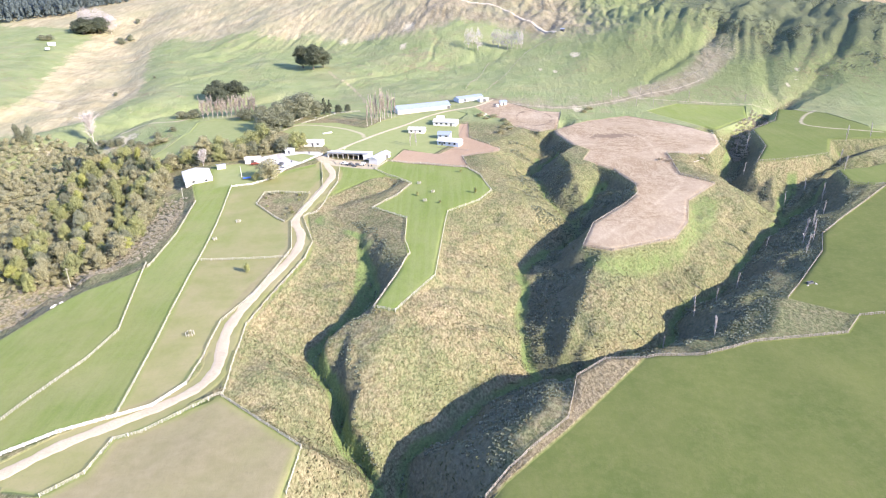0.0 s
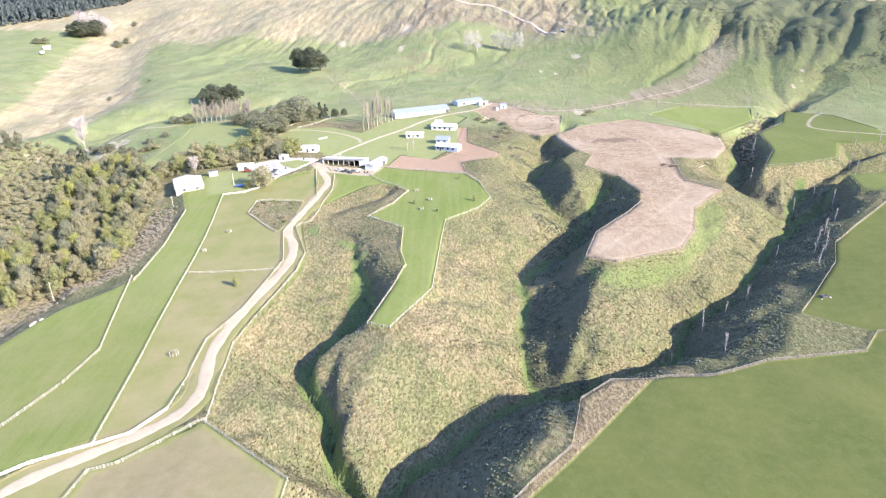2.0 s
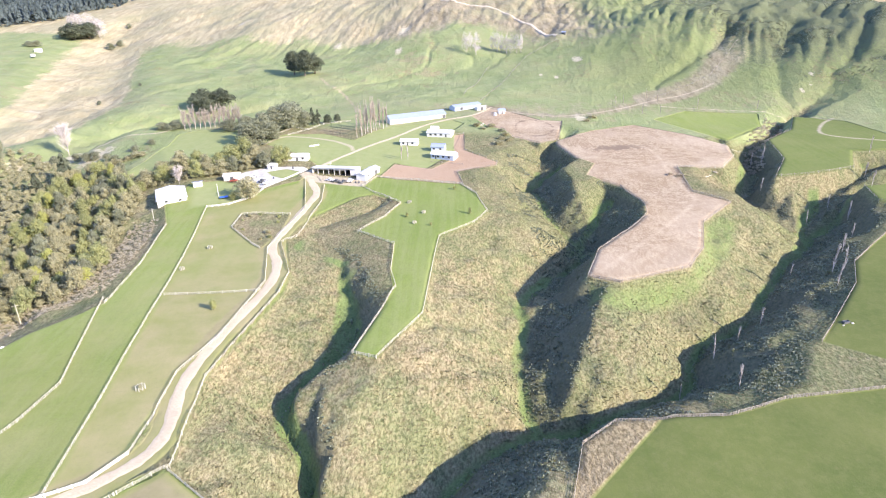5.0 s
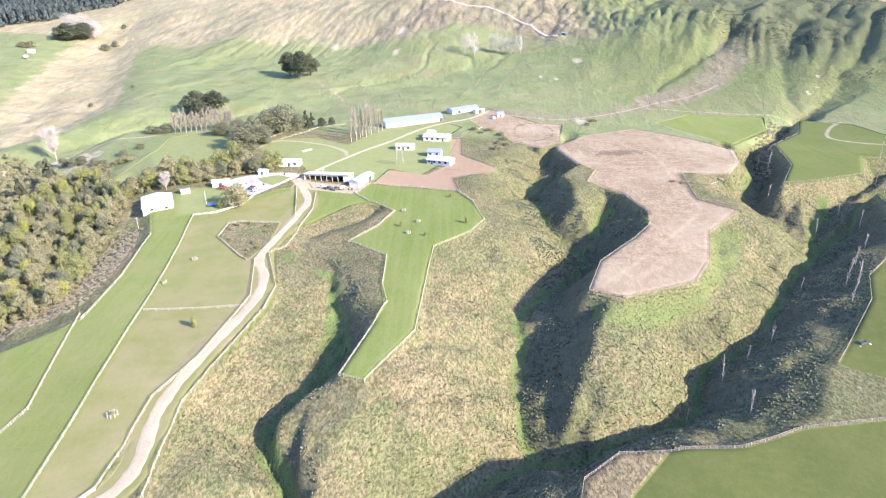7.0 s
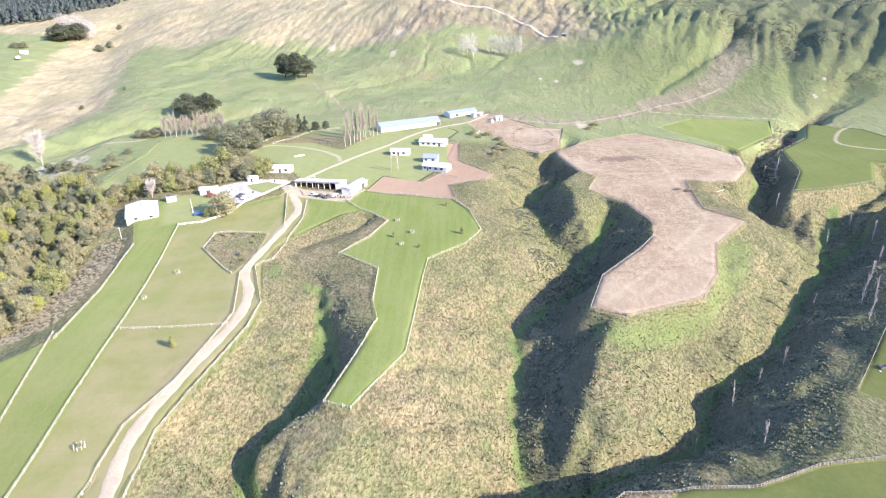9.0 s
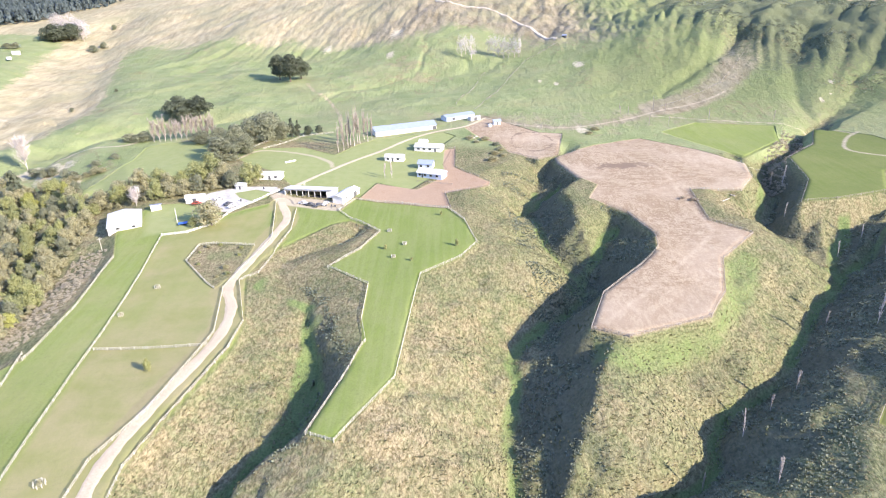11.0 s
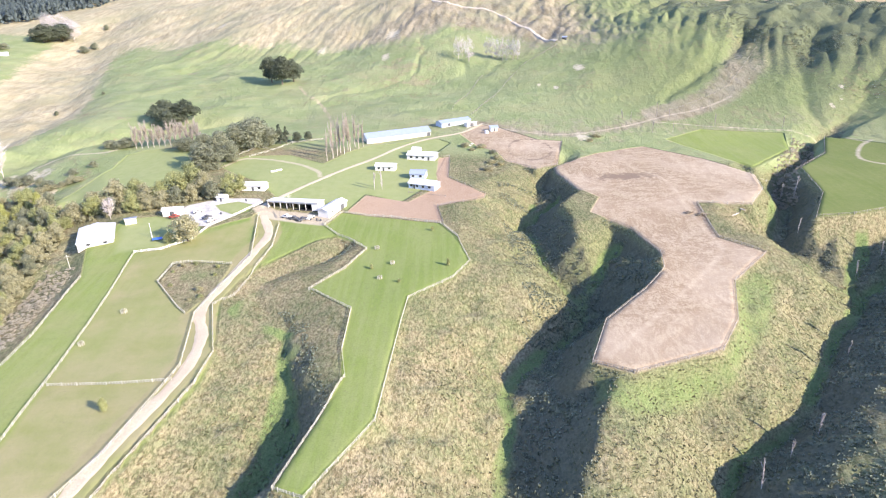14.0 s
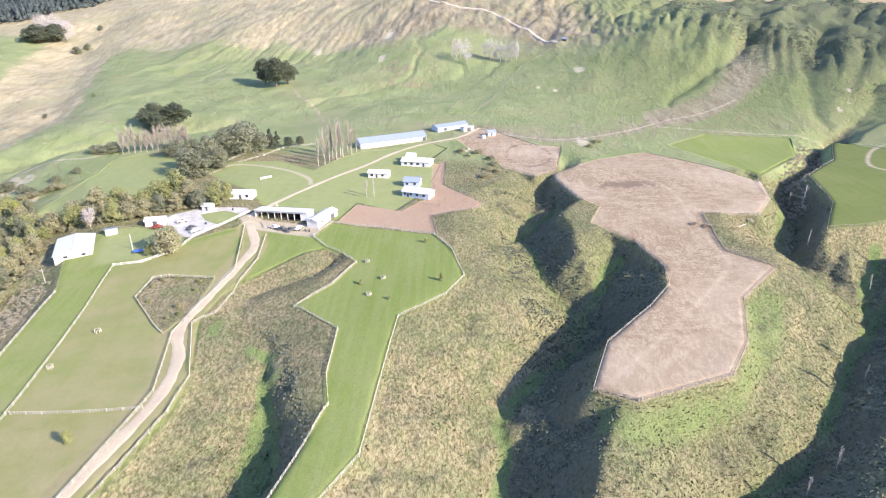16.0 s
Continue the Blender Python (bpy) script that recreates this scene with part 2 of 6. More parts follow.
# gully floors: x, y, depth, half-width of the bank on the western and on the eastern side
GULLIES = [
    [(-24, 376, 1.5, 10, 6), (-32, 352, 4, 16, 8), (-44, 338, 3, 18, 14), (-58, 327, 3, 20, 18), (-61, 313, 3, 20, 26), (-44, 292, 4.0, 30, 26),
     (-39, 272, 5.0, 34, 20), (-35, 254, 5.2, 38, 17), (-39, 226, 6.0, 40, 20), (-50, 205, 6.5, 40, 44), (-49, 192, 7, 40, 50),
     (-38, 180, 8, 40, 50), (-34, 161, 11, 44, 46), (-24, 143, 16, 46, 40), (-20, 110, 28, 50, 40)],
    [(-41, 284, 6.0, 30, 8), (-37, 270, 8.0, 34, 10), (-31, 254, 10.5, 38, 12), (-33, 237, 12.0, 40, 12), (-38, 222, 12.8, 40, 11), (-46, 208, 13, 40, 8), (-49, 194, 13, 40, 7), (-39, 181, 14.5, 40, 7), (-35, 172, 17, 42, 9), (-33, 160, 18.5, 44, 9), (-25, 146, 21, 46, 8), (-20, 125, 26, 48, 10)],
    [(86, 476, 3, 14, 10), (64, 429, 10, 26, 18), (56, 395, 12, 36, 17), (61, 352, 15, 44, 18), (69, 321, 20, 48, 30), (47, 289, 19, 50, 36),
     (34, 267, 18.5, 50, 36), (29, 247, 19, 46, 34), (26, 232, 20, 46, 32), (28, 214, 20.5, 44, 30), (33, 194, 21.5, 42, 30)],
    [(99, 431, 6, 12, 10), (75, 419, 12, 18, 15), (50, 391, 14, 22, 18)],
    [(112, 366, 4, 14, 16), (88, 353, 10, 18, 24), (63, 320, 17, 24, 30)],
    [(300, 352, 8, 20, 24), (223, 350, 12, 28, 28), (184, 324, 15, 34, 30), (147, 286, 17.5, 40, 33), (128, 261, 18.5, 42, 34), (108, 245, 19.5, 44, 36),
     (90, 229, 20.5, 44, 36), (84, 212, 21, 44, 33), (66, 203, 21, 40, 30), (34, 195, 22, 44, 30), (12, 182, 23, 46, 31),
     (-2, 168, 24, 46, 32), (-14, 154, 25, 44, 32), (-20, 110, 32, 44, 34)],
    [(300, 412, 6, 18, 18), (265, 408, 13, 20, 20), (217, 380, 13, 22, 22), (184, 338, 14, 26, 26), (178, 318, 15, 28, 28)],
    [(310, 552, 5, 16, 20), (262, 513, 8, 18, 18), (246, 497, 11, 18, 18), (230, 470, 14, 20, 18), (213, 452, 15, 22, 18), (196, 428, 17, 26, 22),
     (180, 410, 16, 28, 30), (167, 374, 15, 28, 30), (172, 339, 15, 28, 28), (178, 318, 15, 28, 28)],
    [(-156, 619, 5, 30, 30), (-242, 563, 13, 55, 34), (-268, 531, 15, 60, 36), (-274, 478, 18, 60, 50), (-250, 400, 26, 90, 85), (-215, 320, 31, 90, 85),
     (-210, 250, 32, 90, 80), (-230, 150, 34, 90, 90)],
    [(-524, 1210, 12, 70, 70), (-499, 1057, 18, 80, 80), (-414, 791, 24, 70, 80), (-361, 604, 26, 60, 90), (-416, 486, 26, 60, 100), (-560, 330, 26, 80, 100)],
    [(328, 704, 2, 14, 14), (293, 616, 2.5, 15, 14), (285, 588, 2.5, 15, 14), (277, 561, 2.5, 15, 14), (270, 530, 4, 15, 14), (260, 512, 6, 16, 16)],
    [(361, 603, 4, 14, 12), (339, 579, 4.5, 13, 10), (324, 568, 4, 12, 9), (312, 553, 3, 10, 8), (290, 531, 2, 8, 8)],
    [(278, 680, 3, 12, 12), (254, 657, 4, 13, 11), (229, 640, 4, 12, 10), (200, 616, 3, 10, 8), (184, 593, 1.5, 8, 7)],
    [(292, 528, 2, 9, 9), (280, 516, 6, 10, 9), (268, 505, 7, 10, 10)],
]


# how far the eastern bank of each gully is scooped out
HOLLOW = (0, 0, 0.75, 0.6, 0.6, 0.15, 0.5, 1, 0, 0, 0, 0, 0, 0.8)


def spline(points, steps=6):
    """A smooth line through rows of numbers."""
    p = np.array(points, float)
    p = np.vstack([2 * p[0] - p[1], p, 2 * p[-1] - p[-2]])
    rows = []
    for i in range(1, len(p) - 2):
        for t in np.arange(steps) / steps:
            a, b, c, d = p[i - 1], p[i], p[i + 1], p[i + 2]
            rows.append(0.5 * (2 * b + (c - a) * t + (2 * a - 5 * b + 4 * c - d) * t ** 2 + (3 * b - a - 3 * c + d) * t ** 3))
    return np.array(rows + [p[-2]])


def carve(x, y, line, hollow=0.0):
    """How deep a gully cuts at each place, and the distance from its floor."""
    best, depth, near = np.full(x.shape, 9e9), np.zeros(x.shape), np.full(x.shape, 9e9)
    pts = spline(line, 4)
    reach = pts[:, 3:].max() + 5
    sel = np.nonzero((x > pts[:, 0].min() - reach) & (x < pts[:, 0].max() + reach) & (y > pts[:, 1].min() - reach) & (y < pts[:, 1].max() + reach))
    xs, ys = x[sel], y[sel]
    bs, ds, ns = best[sel], depth[sel], near[sel]
    for a, b in zip(pts[:-1], pts[1:]):
        ex, ey = b[0] - a[0], b[1] - a[1]
        t = np.clip(((xs - a[0]) * ex + (ys - a[1]) * ey) / (ex * ex + ey * ey), 0, 1)
        dx, dy = xs - a[0] - t * ex, ys - a[1] - t * ey
        dist = np.hypot(dx, dy)
        east = (ex * dy - ey * dx) > 0
        m = a[None, 2:].T * (1 - t) + b[None, 2:].T * t
        w = np.where(east, m[2], m[1])
        s = np.clip(1 - dist / w, 0, 1)
        cut = m[0] * np.where(east, (1 - hollow) * (0.5 * s + 0.5 * s ** 2.3) + hollow * (1 - (1 - s) ** 1.8), 0.5 * s + 0.5 * s ** 2.3)
        ds = np.maximum(ds, cut)
        ns = np.minimum(ns, dist)
    depth[sel], near[sel] = ds, ns
    return depth, near


def inside(x, y, outline):
    """Signed distance to an outline on the plan, positive inside, as far as 25 m."""
    p = np.array(outline, float)
    d = np.full(x.shape, -25.0)
    sel = np.nonzero((x > p[:, 0].min() - 25) & (x < p[:, 0].max() + 25) & (y > p[:, 1].min() - 25) & (y < p[:, 1].max() + 25))
    xs, ys = x[sel], y[sel]
    best, odd = np.full(xs.shape, 25.0), np.zeros(xs.shape, bool)
    for (ax, ay), (bx, by) in zip(p, np.roll(p, -1, axis=0)):
        ex, ey = bx - ax, by - ay
        t = np.clip(((xs - ax) * ex + (ys - ay) * ey) / max(ex * ex + ey * ey, 1e-6), 0, 1)
        best = np.minimum(best, np.hypot(xs - ax - t * ex, ys - ay - t * ey))
        if ay != by:
            odd ^= ((ay > ys) != (by > ys)) & (xs < (bx - ax) * (ys - ay) / (by - ay) + ax)
    d[sel] = np.where(odd, best, -best)
    return d


def beside(x, y, line, half):
    """Signed distance to a strip round a line, positive inside."""
    p = spline(line, 4)
    d = np.full(x.shape, -25.0)
    sel = np.nonzero((x > p[:, 0].min() - 25) & (x < p[:, 0].max() + 25) & (y > p[:, 1].min() - 25) & (y < p[:, 1].max() + 25))
    xs, ys = x[sel], y[sel]
    best = np.full(xs.shape, 25.0)
    for (ax, ay), (bx, by) in zip(p[:-1], p[1:]):
        ex, ey = bx - ax, by - ay
        t = np.clip(((xs - ax) * ex + (ys - ay) * ey) / (ex * ex + ey * ey), 0, 1)
        best = np.minimum(best, np.hypot(xs - ax - t * ex, ys - ay - t * ey))
    d[sel] = half - best
    return d


# broad heights of the land in metres: a row for each y, a column for each x
EASTINGS = (-620, -400, -250, -120, 0, 120, 250, 400)
NORTHINGS = (100, 220, 320, 420, 520, 620, 720, 850, 1000, 1200)
RELIEF = (
    (8, 10, 11, 12, 14, 14, 15, 16), (14, 14, 16, 17, 17, 17, 19, 20), (19, 18, 20, 20, 21, 22, 24, 25), (24, 23, 24, 27, 25, 27, 27, 33), (30, 29, 28, 29, 29, 29, 28, 50),
    (37, 35, 32, 29, 33, 37, 49, 84), (45, 37, 37, 38, 38, 54, 83, 92), (55, 43, 44, 51, 77, 78, 92, 92), (60, 53, 77, 97, 115, 112, 97, 74), (81, 97, 116, 130, 132, 125, 101, 50))


def weigh(v, knots):
    """Weights of a smooth curve through values at the knots."""
    k = np.array(knots, float)
    v, n = np.clip(np.ravel(v), k[0], k[-1]), len(k)
    i = np.clip(np.searchsorted(k, v, side="right") - 1, 0, n - 2)
    h = k[i + 1] - k[i]
    t = (v - k[i]) / h
    w, row = np.zeros((len(v), n)), np.arange(len(v))
    w[row, i] += 2 * t ** 3 - 3 * t ** 2 + 1
    w[row, i + 1] += 3 * t ** 2 - 2 * t ** 3
    for j, f in ((i, t ** 3 - 2 * t ** 2 + t), (i + 1, t ** 3 - t ** 2)):
        a, b = np.maximum(j - 1, 0), np.minimum(j + 1, n - 1)
        g = f * h / (k[b] - k[a])
        w[row, b] += g
        w[row, a] -= g
    return w


def plain(x, y):
    """The land without its gullies."""
    x, y = np.asarray(x, float), np.asarray(y, float)
    z = np.einsum("ni,ij,nj->n", weigh(y, NORTHINGS), np.array(RELIEF, float), weigh(x, EASTINGS)).reshape(x.shape)
    z = z + 0.03 * np.minimum(y - 100, 0) + 0.13 * np.maximum(y - 1200, 0) * ramp(420, 250, x) * ramp(2600, 1300, y)
    u, v = x * 0.85 - y * 0.5 + 14 * fbm(x, y, 120, 2, 51), y * 0.85 + x * 0.5
    spurs = 0.5 * np.abs(vnoise(u / 72, v / 300, 4)) + 0.75 * np.abs(vnoise(u / 36, v / 190, 5)) + np.abs(vnoise(u / 17, v / 80, 6)) + 0.6 * np.abs(vnoise(u / 8, v / 36, 7)) + 0.3 * np.abs(vnoise(u / 4, v / 15, 8))
    steep = ramp(770, 890, y + 0.9 * np.maximum(x - 50, 0)) * ramp(-150, 150, x + 0.25 * (y - 800))
    z = z + steep * (1.2 * fbm(x, y, 14, 3, 61) + (spurs - 0.8) * (6.5 - 1.0 * ramp(190, 280, x)) * ramp(20, 220, x + 0.3 * (y - 800)))
    z = z + ramp(780, 900, y) * ramp(300, 0, x) * 4.0 * (0.55 * np.abs(vnoise(u / 19, v / 110, 6)) + 0.5 * np.abs(vnoise(u / 9, v / 60, 7)) + 0.35 * np.abs(vnoise(u / 5, v / 24, 8)) - 0.6)
    z = z + ramp(540, 680, y) * (2.0 * fbm(x, y, 85, 3, 3) - 1.3 * np.abs(vnoise(x / 40, y / 75, 12)) + 0.8 * fbm(x, y, 26, 3, 14) - 1.2 * ramp(0.1, 0, np.abs(vnoise(x / 60 + 0.3 * vnoise(x / 25, y / 25, 16), y / 110, 15))))
    fall = ramp(0, 420, x + 0.25 * (y - 700) - 425) * ramp(480, 640, y)
    return z - fall * 170 + 0.5 * fbm(x, y, 45, 3, 9)


def land(x, y):
    """Height of the ground, depth of the gullies and distance from their floors at the places x, y (arrays)."""
    x, y = np.asarray(x, float), np.asarray(y, float)
    wx, wy = x + 3.0 * fbm(x, y, 28, 3, 21), y + 3.0 * fbm(x, y, 28, 3, 31)
    cut, near = np.zeros(x.shape), np.full(x.shape, 9e9)
    for line, hollow in zip(GULLIES, HOLLOW):
        c, n = carve(wx, wy, line, hollow)
        cut = np.maximum(cut, c) + 0.18 * np.minimum(cut, c)
        near = np.minimum(near, n)
    flat = np.maximum.reduce([inside(x, y, a) for a in FLATS] + [beside(x, y, DRIVE, 5.5)])
    cut = np.minimum(cut, np.maximum(0.0, (1.2 - 0.75 * ramp(-90, -115, x)) * (0.5 - flat)))
    rough = ramp(1, 6, cut)
    z = plain(x, y) - cut + rough * (1.35 * fbm(x, y, 11, 3, 41) + 0.7 * np.abs(vnoise(x / 5, y / 5, 44)))
    return z, cut, near


def height(x, y):
    return float(land(np.array([x]), np.array([y]))[0][0])

# ---- materials ----
class Shader:
    """A small builder for node materials."""

    def __init__(self, name, rough=0.9, spec=0.2):
        self.mat = bpy.data.materials.new(name)
        self.mat.use_nodes = True
        self.tree = self.mat.node_tree
        self.bsdf = self.tree.nodes["Principled BSDF"]
        self.bsdf.inputs["Roughness"].default_value = rough
        self.bsdf.inputs["Specular IOR Level"].default_value = spec
        self.place = self.tree.nodes.new("ShaderNodeTexCoord").outputs["Object"]

    def put(self, socket, value):
        if isinstance(value, bpy.types.NodeSocket):
            self.tree.links.new(value, socket)
        else:
            socket.default_value = (*value, 1.0) if isinstance(value, tuple) and len(value) == 3 and len(socket.default_value) == 4 else value

    def noise(self, size, detail=4.0, rough=0.6, stretch=None, where=None):
        n = self.tree.nodes.new("ShaderNodeTexNoise")
        n.inputs["Scale"].default_value, n.inputs["Detail"].default_value, n.inputs["Roughness"].default_value = 1.0 / size, detail, rough
        vec = where or self.place
        if stretch:
            m = self.tree.nodes.new("ShaderNodeMapping")
            m.inputs["Scale"].default_value, m.inputs["Rotation"].default_value = stretch[0], (0, 0, radians(stretch[1]))
            self.tree.links.new(vec, m.inputs["Vector"])
            vec = m.outputs["Vector"]
        self.tree.links.new(vec, n.inputs["Vector"])
        return n.outputs["Fac"]

    def cells(self, size, out="Distance"):
        n = self.tree.nodes.new("ShaderNodeTexVoronoi")
        n.inputs["Scale"].default_value = 1.0 / size
        self.tree.links.new(self.place, n.inputs["Vector"])
        return n.outputs[out]

    def attr(self, name):
        n = self.tree.nodes.new("ShaderNodeAttribute")
        n.attribute_name = name
        return n.outputs["Fac"]

    def math(self, op, a, b=0.0):
        n = self.tree.nodes.new("ShaderNodeMath")
        n.operation = op
        self.put(n.inputs[0], a), self.put(n.inputs[1], b)
        return n.outputs[0]

    def span(self, value, a, b, c=0.0, d=1.0):
        n = self.tree.nodes.new("ShaderNodeMapRange")
        n.inputs[1].default_value, n.inputs[2].default_value, n.inputs[3].default_value, n.inputs[4].default_value = a, b, c, d
        self.put(n.inputs[0], value)
        return n.outputs[0]

    def mix(self, fac, a, b, blend="MIX"):
        n = self.tree.nodes.new("ShaderNodeMix")
        n.data_type, n.blend_type = "RGBA", blend
        self.put(n.inputs[0], fac), self.put(n.inputs[6], a), self.put(n.inputs[7], b)
        return n.outputs[2]

    def pick(self):
        return self.tree.nodes.new("ShaderNodeObjectInfo").outputs["Random"]

    def island(self):
        return self.tree.nodes.new("ShaderNodeNewGeometry").outputs["Random Per Island"]

    def bump(self, height, strength=0.5, distance=0.1):
        n = self.tree.nodes.new("ShaderNodeBump")
        n.inputs["Strength"].default_value, n.inputs["Distance"].default_value = strength, distance
        self.put(n.inputs["Height"], height)
        self.tree.links.new(n.outputs[0], self.bsdf.inputs["Normal"])

    def colour(self, value):
        self.put(self.bsdf.inputs["Base Color"], value)
        return self


def ground_material():
    s = Shader("farmland", 0.95, 0.1)
    fine, small, mid, wide = s.noise(0.7, 4, 0.7), s.noise(4.5, 4), s.noise(22, 4), s.noise(90, 3)
    def edge(name, wobble=0.5, soft=0.5):
        return s.span(s.math("ADD", s.attr(name), s.math("MULTIPLY", s.math("SUBTRACT", small, 0.5), wobble)), -soft, soft)
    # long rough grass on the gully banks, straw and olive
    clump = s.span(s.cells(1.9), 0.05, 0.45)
    blade = s.noise(0.9, 5, 0.8, ((1.0, 0.55, 1.0), 35))
    straw = s.mix(s.span(blade, 0.42, 0.58), (0.16, 0.135, 0.070), (0.335, 0.292, 0.172))
    olive = s.mix(s.span(blade, 0.42, 0.58), (0.088, 0.10, 0.045), (0.21, 0.218, 0.108))
    rust = s.mix(s.span(blade, 0.42, 0.58), (0.15, 0.115, 0.066), (0.335, 0.268, 0.165))
    rough = s.mix(s.span(s.math("ADD", small, s.math("MULTIPLY", s.math("SUBTRACT", mid, 0.5), 1.3)), 0.34, 0.80), olive, straw)
    rough = s.mix(s.span(s.math("ADD", s.noise(2.8, 5, 0.75), s.math("MULTIPLY", s.math("SUBTRACT", s.noise(34, 3), 0.5), 0.9)), 0.48, 0.68, 0.0, 0.55), rough, rust)
    rough = s.mix(s.math("MULTIPLY", s.attr("mossy"), s.span(s.noise(3.2, 5, 0.75), 0.3, 0.6)), rough, olive)
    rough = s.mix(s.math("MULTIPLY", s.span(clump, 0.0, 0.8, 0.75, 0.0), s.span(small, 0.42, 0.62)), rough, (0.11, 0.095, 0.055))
    rough = s.mix(s.math("MULTIPLY", s.attr("straw"), 0.8), rough, rust)
    # dark ground tone stands in for shade and shrub cover on west-facing banks
    shade_scrub = s.mix(s.span(s.noise(1.2, 4, 0.7), 0.35, 0.7), (0.075, 0.08, 0.052), (0.17, 0.165, 0.105))
    rough = s.mix(s.math("MULTIPLY", s.attr("bank"), 0.85), rough, shade_scrub)
    rough = s.mix(s.span(s.math("ADD", s.attr("lush"), s.math("MULTIPLY", s.math("SUBTRACT", small, 0.5), 0.9)), 0.35, 0.9), rough, s.mix(s.span(fine, 0.35, 0.65), (0.10, 0.145, 0.05), (0.20, 0.245, 0.095)))
    # hill country: green with dry faces, rills and slips
    streak = s.noise(7, 5, 0.7, ((1.0, 0.16, 1.0), 30))
    green = s.mix(s.span(mid, 0.35, 0.7), (0.195, 0.238, 0.10), (0.272, 0.308, 0.15))
    green = s.mix(s.span(s.noise(48, 4), 0.45, 0.7, 0.0, 0.6), green, (0.30, 0.285, 0.155))
    green = s.mix(s.span(fine, 0.3, 0.7, 0.0, 0.35), green, (0.19, 0.22, 0.10))
    green = s.mix(s.span(s.math("ADD", s.noise(13, 5, 0.7), s.math("MULTIPLY", s.math("SUBTRACT", s.noise(75, 3), 0.5), 0.7)), 0.60, 0.72, 0.0, 0.7), green, (0.27, 0.235, 0.14))
    tan = s.mix(s.span(streak, 0.38, 0.62), (0.31, 0.268, 0.158), (0.45, 0.388, 0.245))
    tan = s.mix(s.attr("crag"), tan, s.mix(s.span(streak, 0.38, 0.62), (0.185, 0.158, 0.10), (0.32, 0.278, 0.188)))
    tan = s.mix(s.span(s.noise(60, 3), 0.45, 0.65, 0.0, 0.6), tan, (0.27, 0.265, 0.155))
    hill = s.mix(s.span(s.math("ADD", s.attr("dry"), s.math("MULTIPLY", s.math("SUBTRACT", s.math("ADD", s.math("MULTIPLY", small, 0.5), s.math("MULTIPLY", streak, 0.5)), 0.5), 1.5)), 0.35, 0.75), green, tan)
    shrub = s.span(s.math("ADD", s.attr("scrub"), s.math("MULTIPLY", s.math("SUBTRACT", s.noise(2.8, 7, 0.85, ((1.0, 0.8, 1.0), 30)), 0.5), 2.8)), 0.45, 0.85)
    hill = s.mix(s.math("MULTIPLY", s.attr("deep"), s.span(mid, 0.3, 0.7, 0.6, 0.95)), hill, s.mix(s.span(small, 0.3, 0.7), (0.12, 0.155, 0.06), (0.18, 0.20, 0.088)))
    hill = s.mix(shrub, hill, s.mix(s.span(fine, 0.3, 0.7), (0.085, 0.105, 0.055), (0.17, 0.185, 0.10)))
    rill = s.span(s.math("ABSOLUTE", s.math("SUBTRACT", s.noise(46, 5, 0.6, ((1.0, 0.45, 1.0), 25)), 0.5)), 0.0, 0.016, 1.0, 0.0)
    rill = s.math("MULTIPLY", rill, s.span(s.noise(70, 3), 0.48, 0.6))
    hill = s.mix(s.math("MULTIPLY", rill, s.span(small, 0.35, 0.6, 0.2, 0.75)), hill, (0.20, 0.165, 0.095))
    slip = s.span(s.math("ADD", s.noise(17, 6, 0.75), s.math("MULTIPLY", s.math("SUBTRACT", s.noise(140, 2), 0.5), 0.35)), 0.73, 0.80)
    slip = s.math("MAXIMUM", slip, s.span(s.math("ADD", s.attr("slip"), s.math("MULTIPLY", s.math("SUBTRACT", s.noise(6, 6, 0.8), 0.5), 2.2)), 0.75, 0.95))
    hill = s.mix(s.math("MULTIPLY", slip, 0.85), hill, (0.44, 0.395, 0.28))
    col = s.mix(s.span(s.attr("hills"), 0.3, 0.7), rough, hill)
    col = s.mix(s.span(s.math("ADD", s.attr("slip"), s.math("MULTIPLY", s.math("SUBTRACT", s.noise(4, 6, 0.8), 0.5), 2.0)), 0.7, 0.95, 0.0, 0.85), col, (0.47, 0.42, 0.30))
    # grazed paddocks, with faint mower lines
    lines = s.noise(2.2, 2, 0.5, ((1.0, 0.03, 1.0), -8))
    past = s.mix(s.span(wide, 0.35, 0.65), (0.160, 0.218, 0.052), (0.216, 0.260, 0.074))
    past = s.mix(s.span(lines, 0.40, 0.60, 0.0, 0.4), past, (0.25, 0.285, 0.11))
    past = s.mix(s.span(mid, 0.45, 0.75, 0.0, 0.45), past, (0.265, 0.275, 0.12))
    past = s.mix(s.span(s.noise(0.5, 4, 0.8), 0.42, 0.70, 0.0, 0.6), past, (0.115, 0.15, 0.045))
    past = s.mix(s.span(s.noise(2.6, 5, 0.8), 0.60, 0.75, 0.0, 0.45), past, (0.32, 0.29, 0.15))
    worn = s.mix(s.span(s.noise(16, 5, 0.65), 0.32, 0.68), (0.215, 0.225, 0.08), (0.305, 0.27, 0.14))
    past = s.mix(s.span(s.noise(1.7, 6, 0.85, ((1.0, 0.5, 1.0), -12)), 0.50, 0.66, 0.0, 0.4), past, (0.13, 0.16, 0.06))
    past = s.mix(s.span(s.noise(5.5, 5, 0.75, ((1.0, 0.2, 1.0), -10)), 0.55, 0.72, 0.0, 0.25), past, (0.285, 0.275, 0.14))
    turf = s.mix(s.span(mid, 0.35, 0.7), (0.086, 0.112, 0.032), (0.118, 0.136, 0.042))
    turf = s.mix(s.span(s.noise(3.5, 6, 0.85), 0.45, 0.62, 0.0, 0.5), turf, (0.15, 0.155, 0.06))
